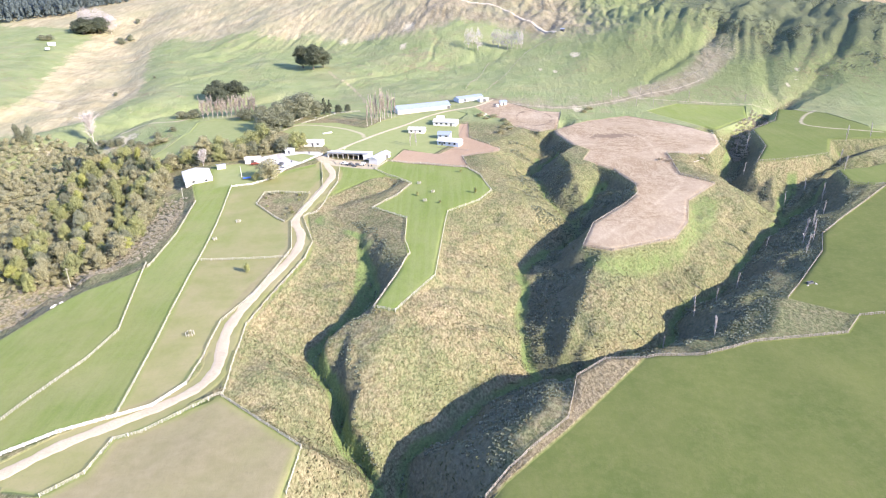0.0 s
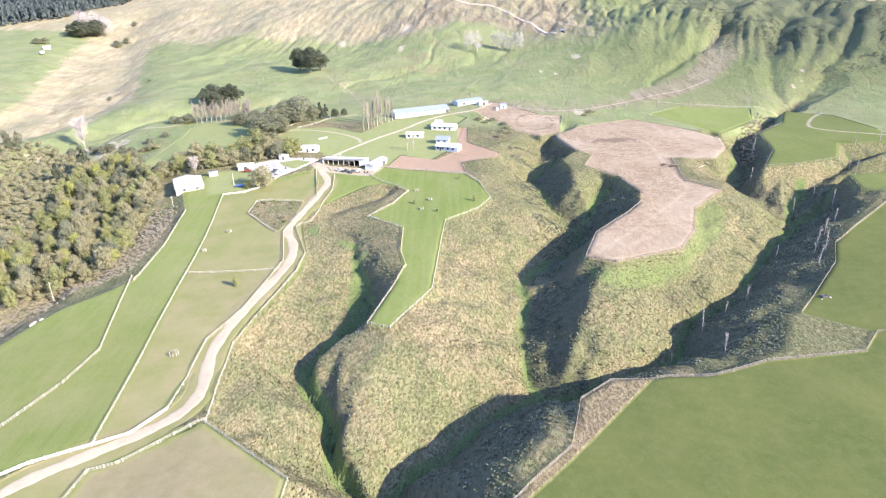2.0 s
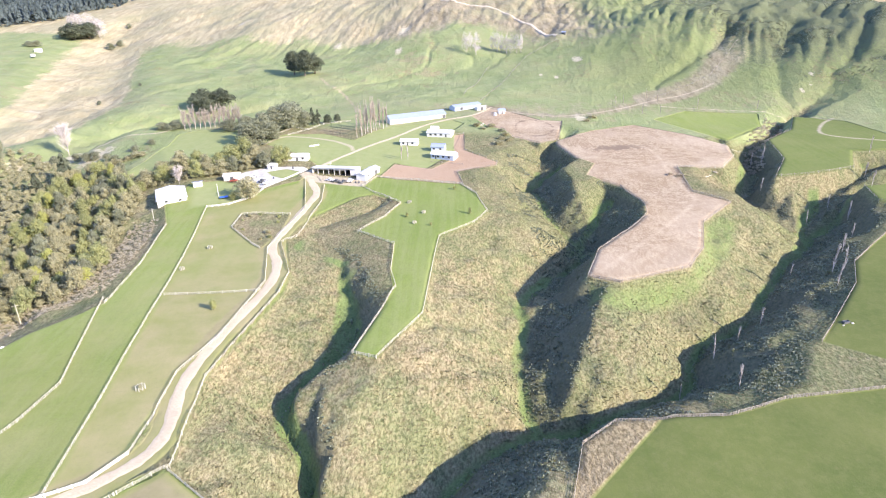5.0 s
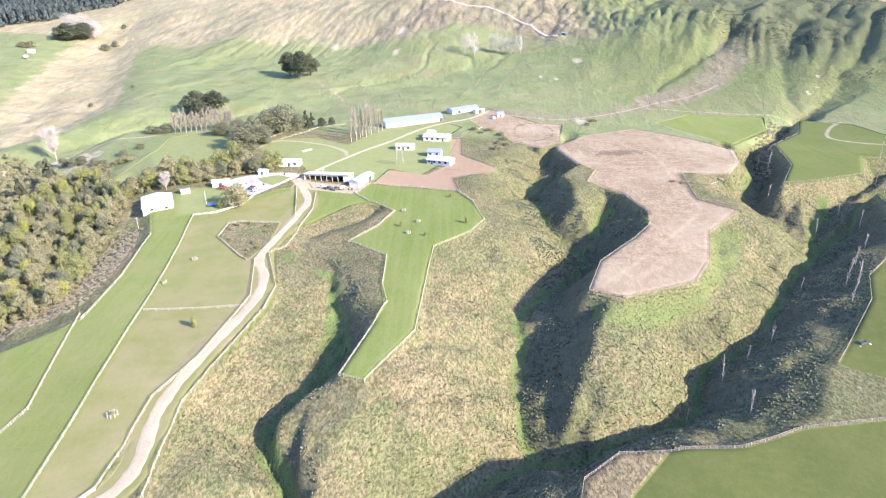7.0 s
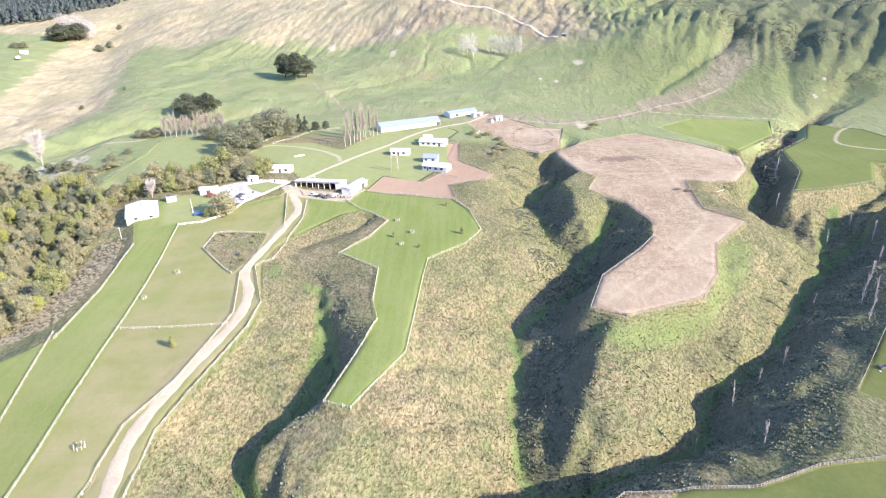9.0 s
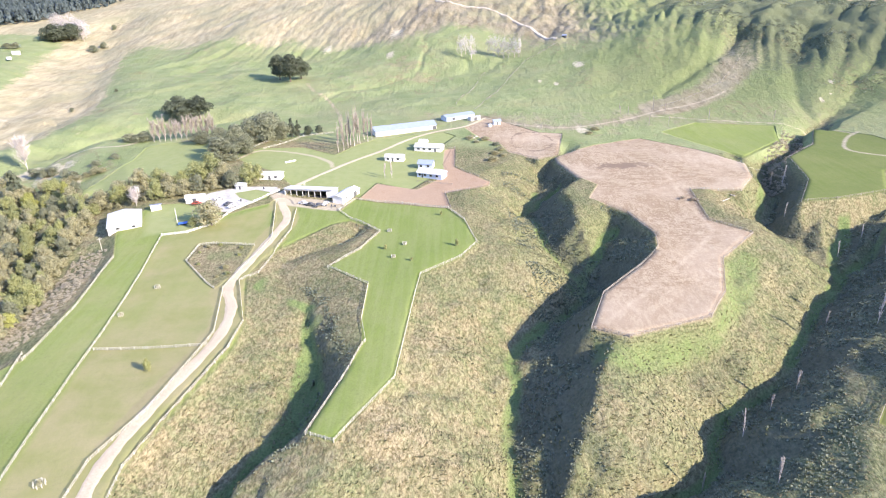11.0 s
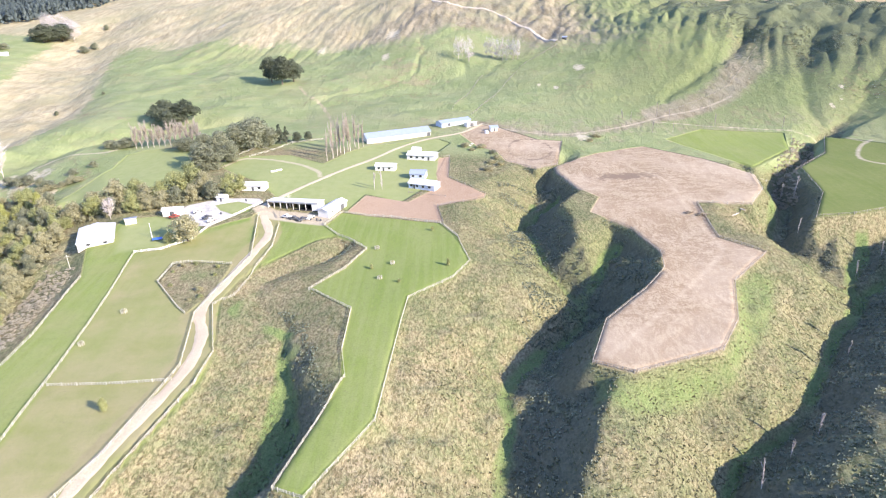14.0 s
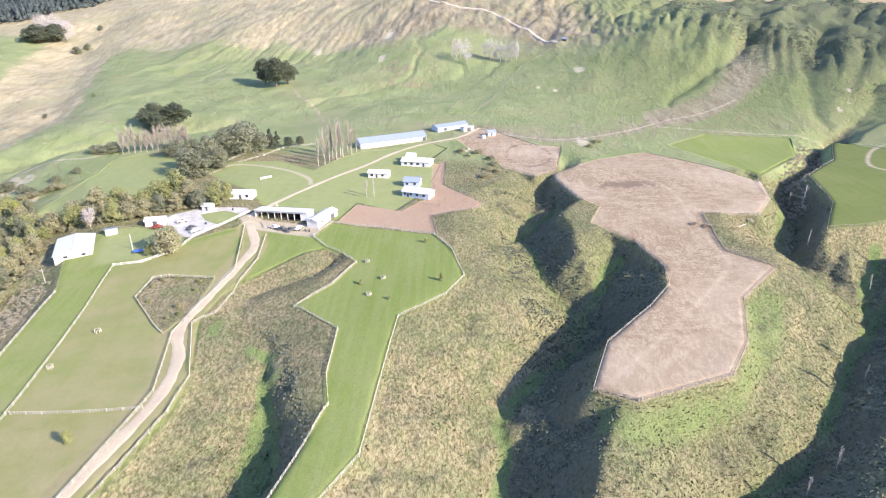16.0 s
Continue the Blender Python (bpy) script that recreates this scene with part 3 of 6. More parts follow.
    turf = s.mix(s.span(s.noise(0.9, 6, 0.85), 0.52, 0.66, 0.0, 0.5), turf, (0.085, 0.10, 0.035))
    turf = s.mix(s.span(s.noise(9, 6, 0.8), 0.60, 0.70, 0.0, 0.4), turf, (0.175, 0.15, 0.075))
    past = s.mix(s.math("MULTIPLY", s.attr("old"), 0.92), past, turf)
    worn = s.mix(s.span(s.noise(0.6, 4, 0.8), 0.4, 0.7, 0.0, 0.35), worn, (0.22, 0.21, 0.11))
    past = s.mix(s.span(s.math("ADD", s.attr("worn"), s.math("MULTIPLY", s.math("SUBTRACT", mid, 0.5), 0.8)), 0.2, 0.9), past, worn)
    past = s.mix(s.math("MULTIPLY", s.span(s.attr("worn"), 1.4, 2.2), s.span(mid, 0.3, 0.65, 0.55, 0.95)), past, s.mix(s.span(small, 0.3, 0.7), (0.225, 0.195, 0.105), (0.295, 0.25, 0.15)))
    past = s.mix(s.span(s.noise(1.3, 6, 0.85), 0.56, 0.68, 0.0, 0.35), past, (0.16, 0.15, 0.085))
    past = s.mix(s.math("MULTIPLY", s.attr("pale"), s.span(small, 0.3, 0.7, 0.45, 0.75)), past, (0.285, 0.305, 0.145))
    col = s.mix(edge("pasture"), col, past)
    # cultivated soil: harrow swirls, clods and damp hollows
    swirl = s.noise(4.5, 8, 0.85, ((1.0, 0.4, 1.0), -38))
    swirl.node.inputs["Distortion"].default_value = 1.5
    other = s.noise(3.4, 8, 0.85, ((0.5, 1.0, 1.0), -20))
    swirl = s.mix(s.span(s.noise(30, 3), 0.42, 0.58), swirl, other)
    soil = s.mix(s.span(mid, 0.3, 0.7), (0.35, 0.278, 0.178), (0.425, 0.345, 0.235))
    soil = s.mix(s.span(swirl, 0.47, 0.53, 0.0, 0.7), soil, (0.235, 0.165, 0.10))
    soil = s.mix(s.span(s.noise(0.7, 3, 0.7), 0.5, 0.75, 0.0, 0.45), soil, (0.48, 0.39, 0.28))
    soil = s.mix(s.span(s.noise(1.1, 6, 0.85, ((1.0, 0.6, 1.0), -30)), 0.49, 0.55, 0.0, 0.6), soil, (0.25, 0.18, 0.115))
    soil = s.mix(s.span(s.noise(40, 3), 0.45, 0.65, 0.0, 0.5), soil, (0.46, 0.375, 0.27))
    soil = s.mix(s.span(s.math("ADD", s.attr("damp"), s.math("MULTIPLY", s.math("SUBTRACT", small, 0.5), 1.4)), 0.5, 0.75), soil, (0.20, 0.15, 0.105))
    soil = s.mix(s.math("MULTIPLY", edge("tilled", 0.4), 0.75), soil, s.mix(s.span(fine, 0.35, 0.65), (0.30, 0.20, 0.125), (0.39, 0.275, 0.185)))
    soil = s.mix(s.math("MULTIPLY", edge("lane", 1.2, 0.7), 0.2), soil, (0.57, 0.475, 0.34))
    col = s.mix(edge("bare", 0.7), col, soil)
    grit = s.mix(s.span(fine, 0.3, 0.7), (0.39, 0.33, 0.235), (0.51, 0.44, 0.325))
    col = s.mix(s.math("MULTIPLY", edge("gravel", 1.5, 0.8), 0.85), col, grit)
    stain = s.span(s.noise(5, 5, 0.75), 0.5, 0.62, 0.0, 0.5)
    slab = s.mix(s.span(small, 0.35, 0.7), (0.60, 0.58, 0.53), (0.40, 0.38, 0.33))
    slab = s.mix(stain, slab, (0.33, 0.31, 0.27))
    col = s.mix(edge("paved", 0.6), col, slab)
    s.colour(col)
    s.bump(s.math("MULTIPLY", s.math("ADD", s.math("MULTIPLY", s.math("MULTIPLY", s.attr("hills"), s.noise(12, 7, 0.7, ((1.0, 0.6, 1.0), 35))), 4.5), s.math("ADD", s.math("MULTIPLY", blade, 0.6), s.math("ADD", s.math("MULTIPLY", fine, 0.3), s.math("MULTIPLY", s.noise(3.4, 5, 0.7, ((1.0, 0.6, 1.0), 20)), 1.7)))), s.math("MULTIPLY", s.span(edge("pasture"), 0, 1, 1.0, 0.15), s.span(edge("bare"), 0, 1, 1.0, 0.3))), 0.8, 0.6)
    return s.mat


def gravel_material(name, a, b):
    s = Shader(name, 0.95, 0.15)
    col = s.mix(s.span(s.noise(0.5, 4), 0.3, 0.7), a, b)
    col = s.mix(s.span(s.noise(7, 4), 0.4, 0.7, 0.0, 0.5), col, (0.36, 0.30, 0.22))
    s.colour(col)
    s.bump(s.noise(0.3, 4), 0.4, 0.05)
    return s.mat

def see_through(s, col, share):
    """Thin leaves let part of the light pass."""
    thin = s.tree.nodes.new("ShaderNodeBsdfTranslucent")
    blend = s.tree.nodes.new("ShaderNodeMixShader")
    blend.inputs[0].default_value = share
    s.tree.links.new(col, thin.inputs[0])
    s.tree.links.new(s.bsdf.outputs[0], blend.inputs[1])
    s.tree.links.new(thin.outputs[0], blend.inputs[2])
    s.tree.links.new(blend.outputs[0], s.tree.nodes["Material Output"].inputs[0])


def leaf_material(name, dark, light, gold=None):
    s = Shader(name, 0.7, 0.3)
    col = s.mix(s.island(), dark, light)
    col = s.mix(s.span(s.noise(1.6, 3), 0.3, 0.7, 0.0, 0.45), col, tuple(0.75 * c for c in dark))
    col = s.mix(s.math("MULTIPLY", s.pick(), 0.45), col, gold or tuple(1.25 * c for c in light))
    s.colour(col)
    see_through(s, col, 0.45)
    return s.mat


def bark_material(name, a, b):
    s = Shader(name, 0.9, 0.15)
    s.colour(s.mix(s.span(s.noise(0.5, 4, 0.6, ((1, 1, 0.2), 0)), 0.3, 0.7), a, b))
    s.bump(s.noise(0.12, 3), 0.4, 0.03)
    return s.mat


def paint_material(name, colour, rough=0.6, spec=0.3, dirt=(0.35, 0.31, 0.25), amount=0.25):
    s = Shader(name, rough, spec)
    col = s.mix(s.span(s.noise(2.4, 4), 0.45, 0.8, 0.0, amount), colour, dirt)
    col = s.mix(s.span(s.noise(0.4, 3), 0.4, 0.75, 0.0, amount * 0.6), col, tuple(0.8 * c for c in colour))
    s.colour(col)
    return s.mat


def wood_material(name, a, b):
    s = Shader(name, 0.85, 0.2)
    col = s.mix(s.span(s.noise(0.8, 4, 0.6, ((1, 1, 0.3), 0)), 0.3, 0.7), a, b)
    col = s.mix(s.math("MULTIPLY", s.pick(), 0.4), col, tuple(0.75 * c for c in a))
    s.colour(col)
    return s.mat


def glass_material():
    s = Shader("window glass", 0.08, 0.5)
    s.colour(s.mix(s.span(s.noise(1.5, 2), 0.3, 0.7), (0.03, 0.035, 0.04), (0.07, 0.075, 0.08)))
    return s.mat


def tuft_material(name, tones):
    s = Shader(name, 0.95, 0.1)
    r = s.island()
    col = s.mix(s.span(r, 0.0, 0.35), tones[0], tones[1])
    col = s.mix(s.span(r, 0.35, 0.7), col, tones[2])
    col = s.mix(s.span(r, 0.7, 1.0), col, tones[3])
    wide = s.span(s.noise(24, 4), 0.42, 0.6)
    col = s.mix(s.math("MULTIPLY", wide, 0.6), col, s.mix(r, tones[2], tones[3]))
    s.colour(col)
    see_through(s, col, 0.5)
    return s.mat


LEAF_OLIVE = leaf_material("olive leaves", (0.29, 0.28, 0.16), (0.53, 0.505, 0.32), (0.45, 0.42, 0.25))
LEAF_GREEN = leaf_material("green leaves", (0.24, 0.26, 0.12), (0.46, 0.475, 0.23), (0.43, 0.44, 0.18))
LEAF_GREY = leaf_material("grey green leaves", (0.165, 0.18, 0.115), (0.31, 0.32, 0.21))
LEAF_DARK = leaf_material("dark conifer leaves", (0.07, 0.085, 0.055), (0.15, 0.17, 0.11))
# paler, bluer needles: distance haze is put into their colour
LEAF_FOREST = leaf_material("plantation pine needles with haze in the colour", (0.085, 0.115, 0.115), (0.16, 0.20, 0.195))
LEAF_YELLOW = leaf_material("yellow green leaves", (0.28, 0.29, 0.09), (0.47, 0.48, 0.17))
LEAF_BROWN = leaf_material("dry brown twigs", (0.37, 0.325, 0.23), (0.58, 0.52, 0.39))
TWIGS = leaf_material("pale fine winter twigs", (0.50, 0.45, 0.42), (0.66, 0.61, 0.57))
BARK = bark_material("grey brown bark", (0.12, 0.095, 0.07), (0.22, 0.18, 0.14))
PALE_BARK = bark_material("pale winter branches", (0.42, 0.37, 0.32), (0.58, 0.52, 0.46))
BROWN_BARK = bark_material("brownish winter branches", (0.31, 0.265, 0.22), (0.47, 0.415, 0.36))
WHITE_BARK = bark_material("whitish winter branches", (0.47, 0.42, 0.385), (0.62, 0.57, 0.53))
WHITE = paint_material("white painted metal", (0.66, 0.655, 0.63), 0.45)
ROOF = paint_material("pale metal roofing", (0.60, 0.60, 0.59), 0.5, 0.3, (0.5, 0.5, 0.5), 0.2)
ROOF_BLUE = paint_material("blue grey metal roofing", (0.28, 0.33, 0.43), 0.4, 0.4, (0.4, 0.42, 0.45), 0.3)
ROOF_SKY = paint_material("light bluish metal roofing", (0.26, 0.31, 0.43), 0.5, 0.3, (0.42, 0.43, 0.45), 0.3)
WALL_BLUE = paint_material("pale blue cladding", (0.48, 0.55, 0.64), 0.6)
WALL_CREAM = paint_material("cream cladding", (0.66, 0.64, 0.58), 0.7)
CONCRETE = paint_material("pale concrete", (0.66, 0.65, 0.62), 0.85, 0.2, (0.45, 0.43, 0.39), 0.4)
# near-black colour stands in for the shade inside the open bays
DARK = paint_material("near-black for shade inside the shed bays", (0.045, 0.045, 0.045), 0.9, 0.1)
RUBBER = paint_material("black rubber", (0.02, 0.02, 0.02), 0.8, 0.2)
STEEL = paint_material("dark painted steel", (0.08, 0.085, 0.09), 0.5, 0.4)
BLUE = paint_material("bright blue tarpaulin", (0.05, 0.16, 0.52), 0.5)
RED = paint_material("dull red paint", (0.28, 0.06, 0.04), 0.5)
TIMBER = wood_material("pale weathered timber", (0.44, 0.42, 0.335), (0.56, 0.54, 0.44))
TIMBER_WHITE = paint_material("white painted rails", (0.68, 0.665, 0.62), 0.7)
OLD_TIMBER = wood_material("grey weathered timber", (0.30, 0.26, 0.21), (0.44, 0.40, 0.34))
STONE = paint_material("pale limestone", (0.62, 0.58, 0.48), 0.95, 0.1, (0.4, 0.36, 0.28), 0.5)
GLASS = glass_material()

# ---- ground ----
def along(x, y, line, half):
    """Signed distance to a strip round a line, positive inside."""
    p = spline(line, 4)
    best = np.full(x.shape, 99.0)
    for (ax, ay), (bx, by) in zip(p[:-1], p[1:]):
        ex, ey = bx - ax, by - ay
        t = np.clip(((x - ax) * ex + (y - ay) * ey) / (ex * ex + ey * ey), 0, 1)
        best = np.minimum(best, np.hypot(x - ax - t * ex, y - ay - t * ey))
    return half - best


def spread(a, b, step, far, grow):
    """Ticks that are even from a to b and widen outwards to far on both sides."""
    mid = list(np.arange(a, b, step))
    right, left, w = [mid[-1] + step], [a - step], step
    while right[-1] < far:
        w *= grow
        right.append(right[-1] + w)
    w = step
    while left[-1] > -far:
        w *= grow * 1.02
        left.append(left[-1] - w)
    return np.array(left[::-1] + mid + right)


def build_ground():
    xs = spread(-190, 260, 1.35, 4200, 1.022)
    ys = np.concatenate([[-900, -500, -250, -100, 0, 40, 70], spread(88, 430, 1.3, 4600, 1.011)])
    ys = np.array(sorted(v for v in set(ys.tolist()) if v > 87 or v in (-900, -500, -250, -100, 0, 40, 70)))
    X, Y = np.meshgrid(xs, ys)
    Z, cut, near = land(X, Y)
    mesh = bpy.data.meshes.new("ground")
    nx, ny = len(xs), len(ys)
    i = (np.arange(ny - 1)[:, None] * nx + np.arange(nx - 1)[None, :]).ravel()
    quads = np.stack([i, i + 1, i + nx + 1, i + nx], axis=1)
    mesh.vertices.add(nx * ny)
    mesh.vertices.foreach_set("co", np.stack([X, Y, Z], axis=2).astype(np.float32).ravel())
    mesh.loops.add(quads.size)
    mesh.loops.foreach_set("vertex_index", quads.ravel().astype(np.int32))
    mesh.polygons.add(len(quads))
    mesh.polygons.foreach_set("loop_start", np.arange(0, quads.size, 4, dtype=np.int32))
    mesh.polygons.foreach_set("use_smooth", np.ones(len(quads), bool))
    mesh.update()
    green = np.maximum.reduce([inside(X, Y, a) for a in (TONGUE, SHEDGREEN, HOME, VERGE, FRONT, LAWN, CREEKPAD, GARDENLAWN, EAST, NORTHEAST, NE2, NORTH)])
    green = np.minimum(np.maximum(green, along(X, Y, DRIVE, 5.2)), -inside(X, Y, POND))
    earth = np.maximum.reduce([inside(X, Y, a) for a in (BARE, BARE2, BARE3)])
    gravel = np.maximum.reduce([inside(X, Y, a) for a in (YARD,)] + [along(X, Y, FARTRACK, 0.9), along(X, Y, CROSSTRACK, 0.8), along(X, Y, NETRACK, 0.9), along(X, Y, LOOP, 1.1), along(X, Y, CREEKTRACK, 1.3)])
    paved = np.minimum(inside(X, Y, PAVED), -inside(X, Y, OVAL))
    green = np.maximum(green, inside(X, Y, OVAL))
    hills = ramp(455, 520, Y + 0.25 * X) * ramp(9, 4, cut)
    hills = np.maximum(hills, ramp(-150, -195, X) * ramp(392, 425, Y))
    brow = Y - 860 - 0.45 * np.maximum(-X - 50, 0) + 0.95 * np.maximum(X - 20, 0) + 22 * fbm(X, Y, 60, 3, 58)
    deep = ramp(60, 230, X) * ramp(480, 560, Y)
    crag = ramp(-180, 30, X)
    straw = np.maximum(np.clip(inside(X, Y, STRIP) + 0.5, 0, 1), 0.25 * np.clip(inside(X, Y, POND) + 0.5, 0, 1))
    dry = 0.95 * ramp(-50, 40, brow) * (0.35 * ramp(360, 260, X) + 0.65 * ramp(230, 110, X)) + 0.75 * ramp(-240, -330, X + 0.1 * (Y - 600)) * ramp(540, 620, Y) * ramp(3, 9, cut) + 0.42 * ramp(200, 100, np.abs(X - 150)) * ramp(480, 530, Y) * ramp(600, 550, Y)
    # left hills: a slight tan, also lightening the colour in place of haze
    dry = dry + 0.22 * ramp(150, -50, X) * ramp(520, 560, Y)
    dry = dry + 0.75 * ramp(-16, 0, along(X, Y, FENCES["ridge"], 9)) + 0.3 * ramp(-8, 2, along(X, Y, FARTRACK, 4))
    dry = dry + 0.8 * ramp(4, 9, cut) * ramp(480, 560, Y) * ramp(-270, -310, X)
    dry = dry + 0.55 * ramp(-1.5, 1.0, along(X, Y, [(-126, 725), (-110, 685), (-94, 660), (-76, 600), (-69, 565)], 1.2))
    slip = np.maximum.reduce([np.exp(-((X - a) / r) ** 2 - ((Y - b) / (2.0 * r)) ** 2) for a, b, r in ((-48, 800, 8), (136, 691, 8), (-291, 1033, 10), (-44, 865, 14), (-128, 872, 10), (304, 571, 3), (298, 559, 2.6), (288, 550, 3), (109, 651, 4), (96, 663, 3), (-390, 653, 12), (-218, 453, 7), (-251, 479, 12), (-240, 477, 12), (-270, 490, 12), (-281, 478, 10), (-299, 471, 10), (105, 514, 8))])
    scrub = 0.6 * ramp(170, 300, X + 30 * fbm(X, Y, 70, 3, 95)) * ramp(-60, 20, brow) + 0.25 * ramp(0, 100, brow) + 0.2 * ramp(250, 300, X) * ramp(560, 620, Y)
    lush = (0.85 + 0.3 * (X < -25) + 0.35 * vnoise(X / 11, Y / 11, 91)) * ramp(4.2, 0.8, near) * ramp(3, 8, cut) * (Y < 420) + 0.74 * np.clip(inside(X, Y, GREENLIP) / 6 + 0.5, 0, 1)
    lush = np.maximum(lush, 0.7 * np.clip((inside(X, Y, POND) - 5) / 4, 0, 1) * (0.8 + 0.6 * vnoise(X / 8, Y / 8, 97)))
    lush = np.maximum(lush, (0.75 + 0.5 * vnoise(X / 6, Y / 6, 99)) * ramp(-1.5, 1.5, along(X, Y, RILLGRASS, 2.6)))
    worn = 1.1 * np.maximum(np.clip(inside(X, Y, VERGE) / 2, 0, 1), np.clip(along(X, Y, DRIVE, 6.0) + 0.5, 0, 1)) + 0.3 * np.clip(inside(X, Y, HOME) / 4, 0, 1) + 2.2 * np.clip(inside(X, Y, FRONT) / 3, 0, 1) + np.clip(inside(X, Y, MIDPAD) / 2, 0, 1) * (0.45 + 0.25 * ramp(262, 252, Y))
    damp = 0.85 * bell(X, Y, 110, 426, 22, 9) + 0.5 * bell(X, Y, 87, 451, 11, 7) + 0.42 * bell(X, Y, 152, 413, 27, 18) + 0.62 * np.exp(-((np.hypot((X - 67) / 1.0, (Y - 488) / 1.8) - 13) / 2.2) ** 2) * (X < 84)
    tilled = inside(X, Y, BARE3)
    mossy = np.clip(1.0 * ramp(30, 110, X + 0.4 * (Y - 250)) * ramp(1, -2.5, fbm(X, Y, 45, 3, 93) - 0.7) + 0.9 * ramp(60, 95, X) * ramp(235, 190, Y - 0.1 * X), 0, 1)
    mossy = mossy * (inside(X, Y, STRIP) < 0)
    old = np.maximum.reduce([k * np.clip(inside(X, Y, a) / 2 + 1, 0, 1) for a, k in ((EAST, 1.0), (NE2, 0.6), (NORTHEAST, 0.6))] + [0.3 * np.clip(inside(X, Y, HOME) / 6, 0, 1) * ramp(250, 200, Y) * ramp(0, -3, inside(X, Y, MIDPAD))])
    lane = along(X, Y, LANE, 1.0)
    pale = np.maximum.reduce([np.clip(inside(X, Y, a) / 4 + 0.5, 0, 1) for a in (LAWN, CREEKPAD, GARDENLAWN, OVAL)])
    gx = np.gradient(Z, axis=1) / np.gradient(X, axis=1)
    # mask of banks rising eastward, where the ground colour is darkened for shade
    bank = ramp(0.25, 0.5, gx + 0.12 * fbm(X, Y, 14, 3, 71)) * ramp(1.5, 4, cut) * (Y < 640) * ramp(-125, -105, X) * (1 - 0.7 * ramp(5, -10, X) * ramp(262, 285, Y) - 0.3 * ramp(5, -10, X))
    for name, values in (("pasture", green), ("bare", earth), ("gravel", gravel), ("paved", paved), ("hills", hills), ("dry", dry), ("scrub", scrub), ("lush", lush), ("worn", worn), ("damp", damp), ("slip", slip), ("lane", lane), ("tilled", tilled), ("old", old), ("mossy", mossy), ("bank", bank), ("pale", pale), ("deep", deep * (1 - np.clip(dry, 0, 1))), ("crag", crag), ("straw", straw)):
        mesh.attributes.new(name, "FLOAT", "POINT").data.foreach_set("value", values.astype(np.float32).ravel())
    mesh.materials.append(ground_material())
    return tagged(new("ground", mesh), "grassy terrace land cut by steep gullies below hills", "ground", kind="structure")


ground = build_ground()


def ribbon(name, line, width, material, label, lift=0.05, crown=0.06):
    """A track laid over the ground, a little higher in its middle."""
    p = spline(line, 10 if lift < 0.2 else 40)
    d = np.gradient(p, axis=0)
    d /= np.linalg.norm(d, axis=1)[:, None]
    side = np.stack([d[:, 1], -d[:, 0]], axis=1)
    across = np.linspace(-1, 1, 7)
    mid = land(p[:, 0], p[:, 1])[0]
    even = np.convolve(np.pad(mid, 20, mode="edge"), np.ones(41) / 41, "valid")
    bm = bmesh.new()
    rows = []
    for k, (c, s) in enumerate(zip(p, side)):
        w = width / 2 * (1 + 0.10 * math.sin(k * 0.7) + 0.07 * math.sin(k * 1.9))
        q = c + across[:, None] * w * s
        z = land(q[:, 0], q[:, 1])[0]
        z = z + lift + (np.maximum(0.6 * (even[k] - z), 0) if lift > 0.2 else 0) + crown * (1 - across ** 2)
        z[0] -= 0.3 + 4 * lift * (lift > 0.2)
        z[-1] -= 0.3 + 4 * lift * (lift > 0.2)
        rows.append([bm.verts.new((*a, h)) for a, h in zip(q, z)])
    for a, b in zip(rows[:-1], rows[1:]):
        for i in range(6):
            bm.faces.new((a[i], b[i], b[i + 1], a[i + 1])).smooth = True
    bmesh.ops.recalc_face_normals(bm, faces=bm.faces)
    mesh = bpy.data.meshes.new(name)
    bm.to_mesh(mesh)
    mesh.materials.append(material)
    return tagged(new(name, mesh), label, "road", kind="structure")


GRAVEL = gravel_material("pale gravel", (0.42, 0.35, 0.235), (0.56, 0.475, 0.34))
ribbon("road", DRIVE, 5.4, GRAVEL, "pale gravel farm drive winding up to the buildings")
ribbon("road", TRACK, 3.4, GRAVEL, "narrow gravel lane between the lawns and sheds")
ribbon("road", HILLROAD, 4.6, gravel_material("pale limestone gravel", (0.44, 0.38, 0.28), (0.56, 0.49, 0.38)), "pale road cut across the dry hillside", 0.35)

# ---- tools for things ----
def part(name, bm, material, parent=None, label=""):
    """Links a bmesh as one mesh object, under a thing or a part if one is given."""
    mesh = bpy.data.meshes.new(name)
    bm.to_mesh(mesh)
    bm.free()
    mesh.materials.append(material)
    ob = new(name, mesh)
    if parent:
        ob.parent = parent
    return tagged(ob, label)


def share(name, mesh, m, parent):
    ob = new(name, mesh)
    ob.parent = parent
    ob.matrix_local = m
    return ob


def thing(name, x, y, turn, label, category, group="", z=None):
    ob = new(name)
    ob.empty_display_size = 0.5
    ob.matrix_world = pose(x, y, height(x, y) if z is None else z, 0, 0, turn)
    return tagged(ob, label, category, group)


def soup(name, corners, material, smooth=False):
    """A mesh of many loose faces: an array of shape (faces, corners, 3)."""
    n, k, _ = corners.shape
    mesh = bpy.data.meshes.new(name)
    mesh.vertices.add(n * k)
    mesh.vertices.foreach_set("co", corners.astype(np.float32).ravel())
    mesh.loops.add(n * k)
    mesh.loops.foreach_set("vertex_index", np.arange(n * k, dtype=np.int32))
    mesh.polygons.add(n)
    mesh.polygons.foreach_set("loop_start", np.arange(0, n * k, k, dtype=np.int32))
    mesh.update()
    mesh.materials.append(material)
    return mesh


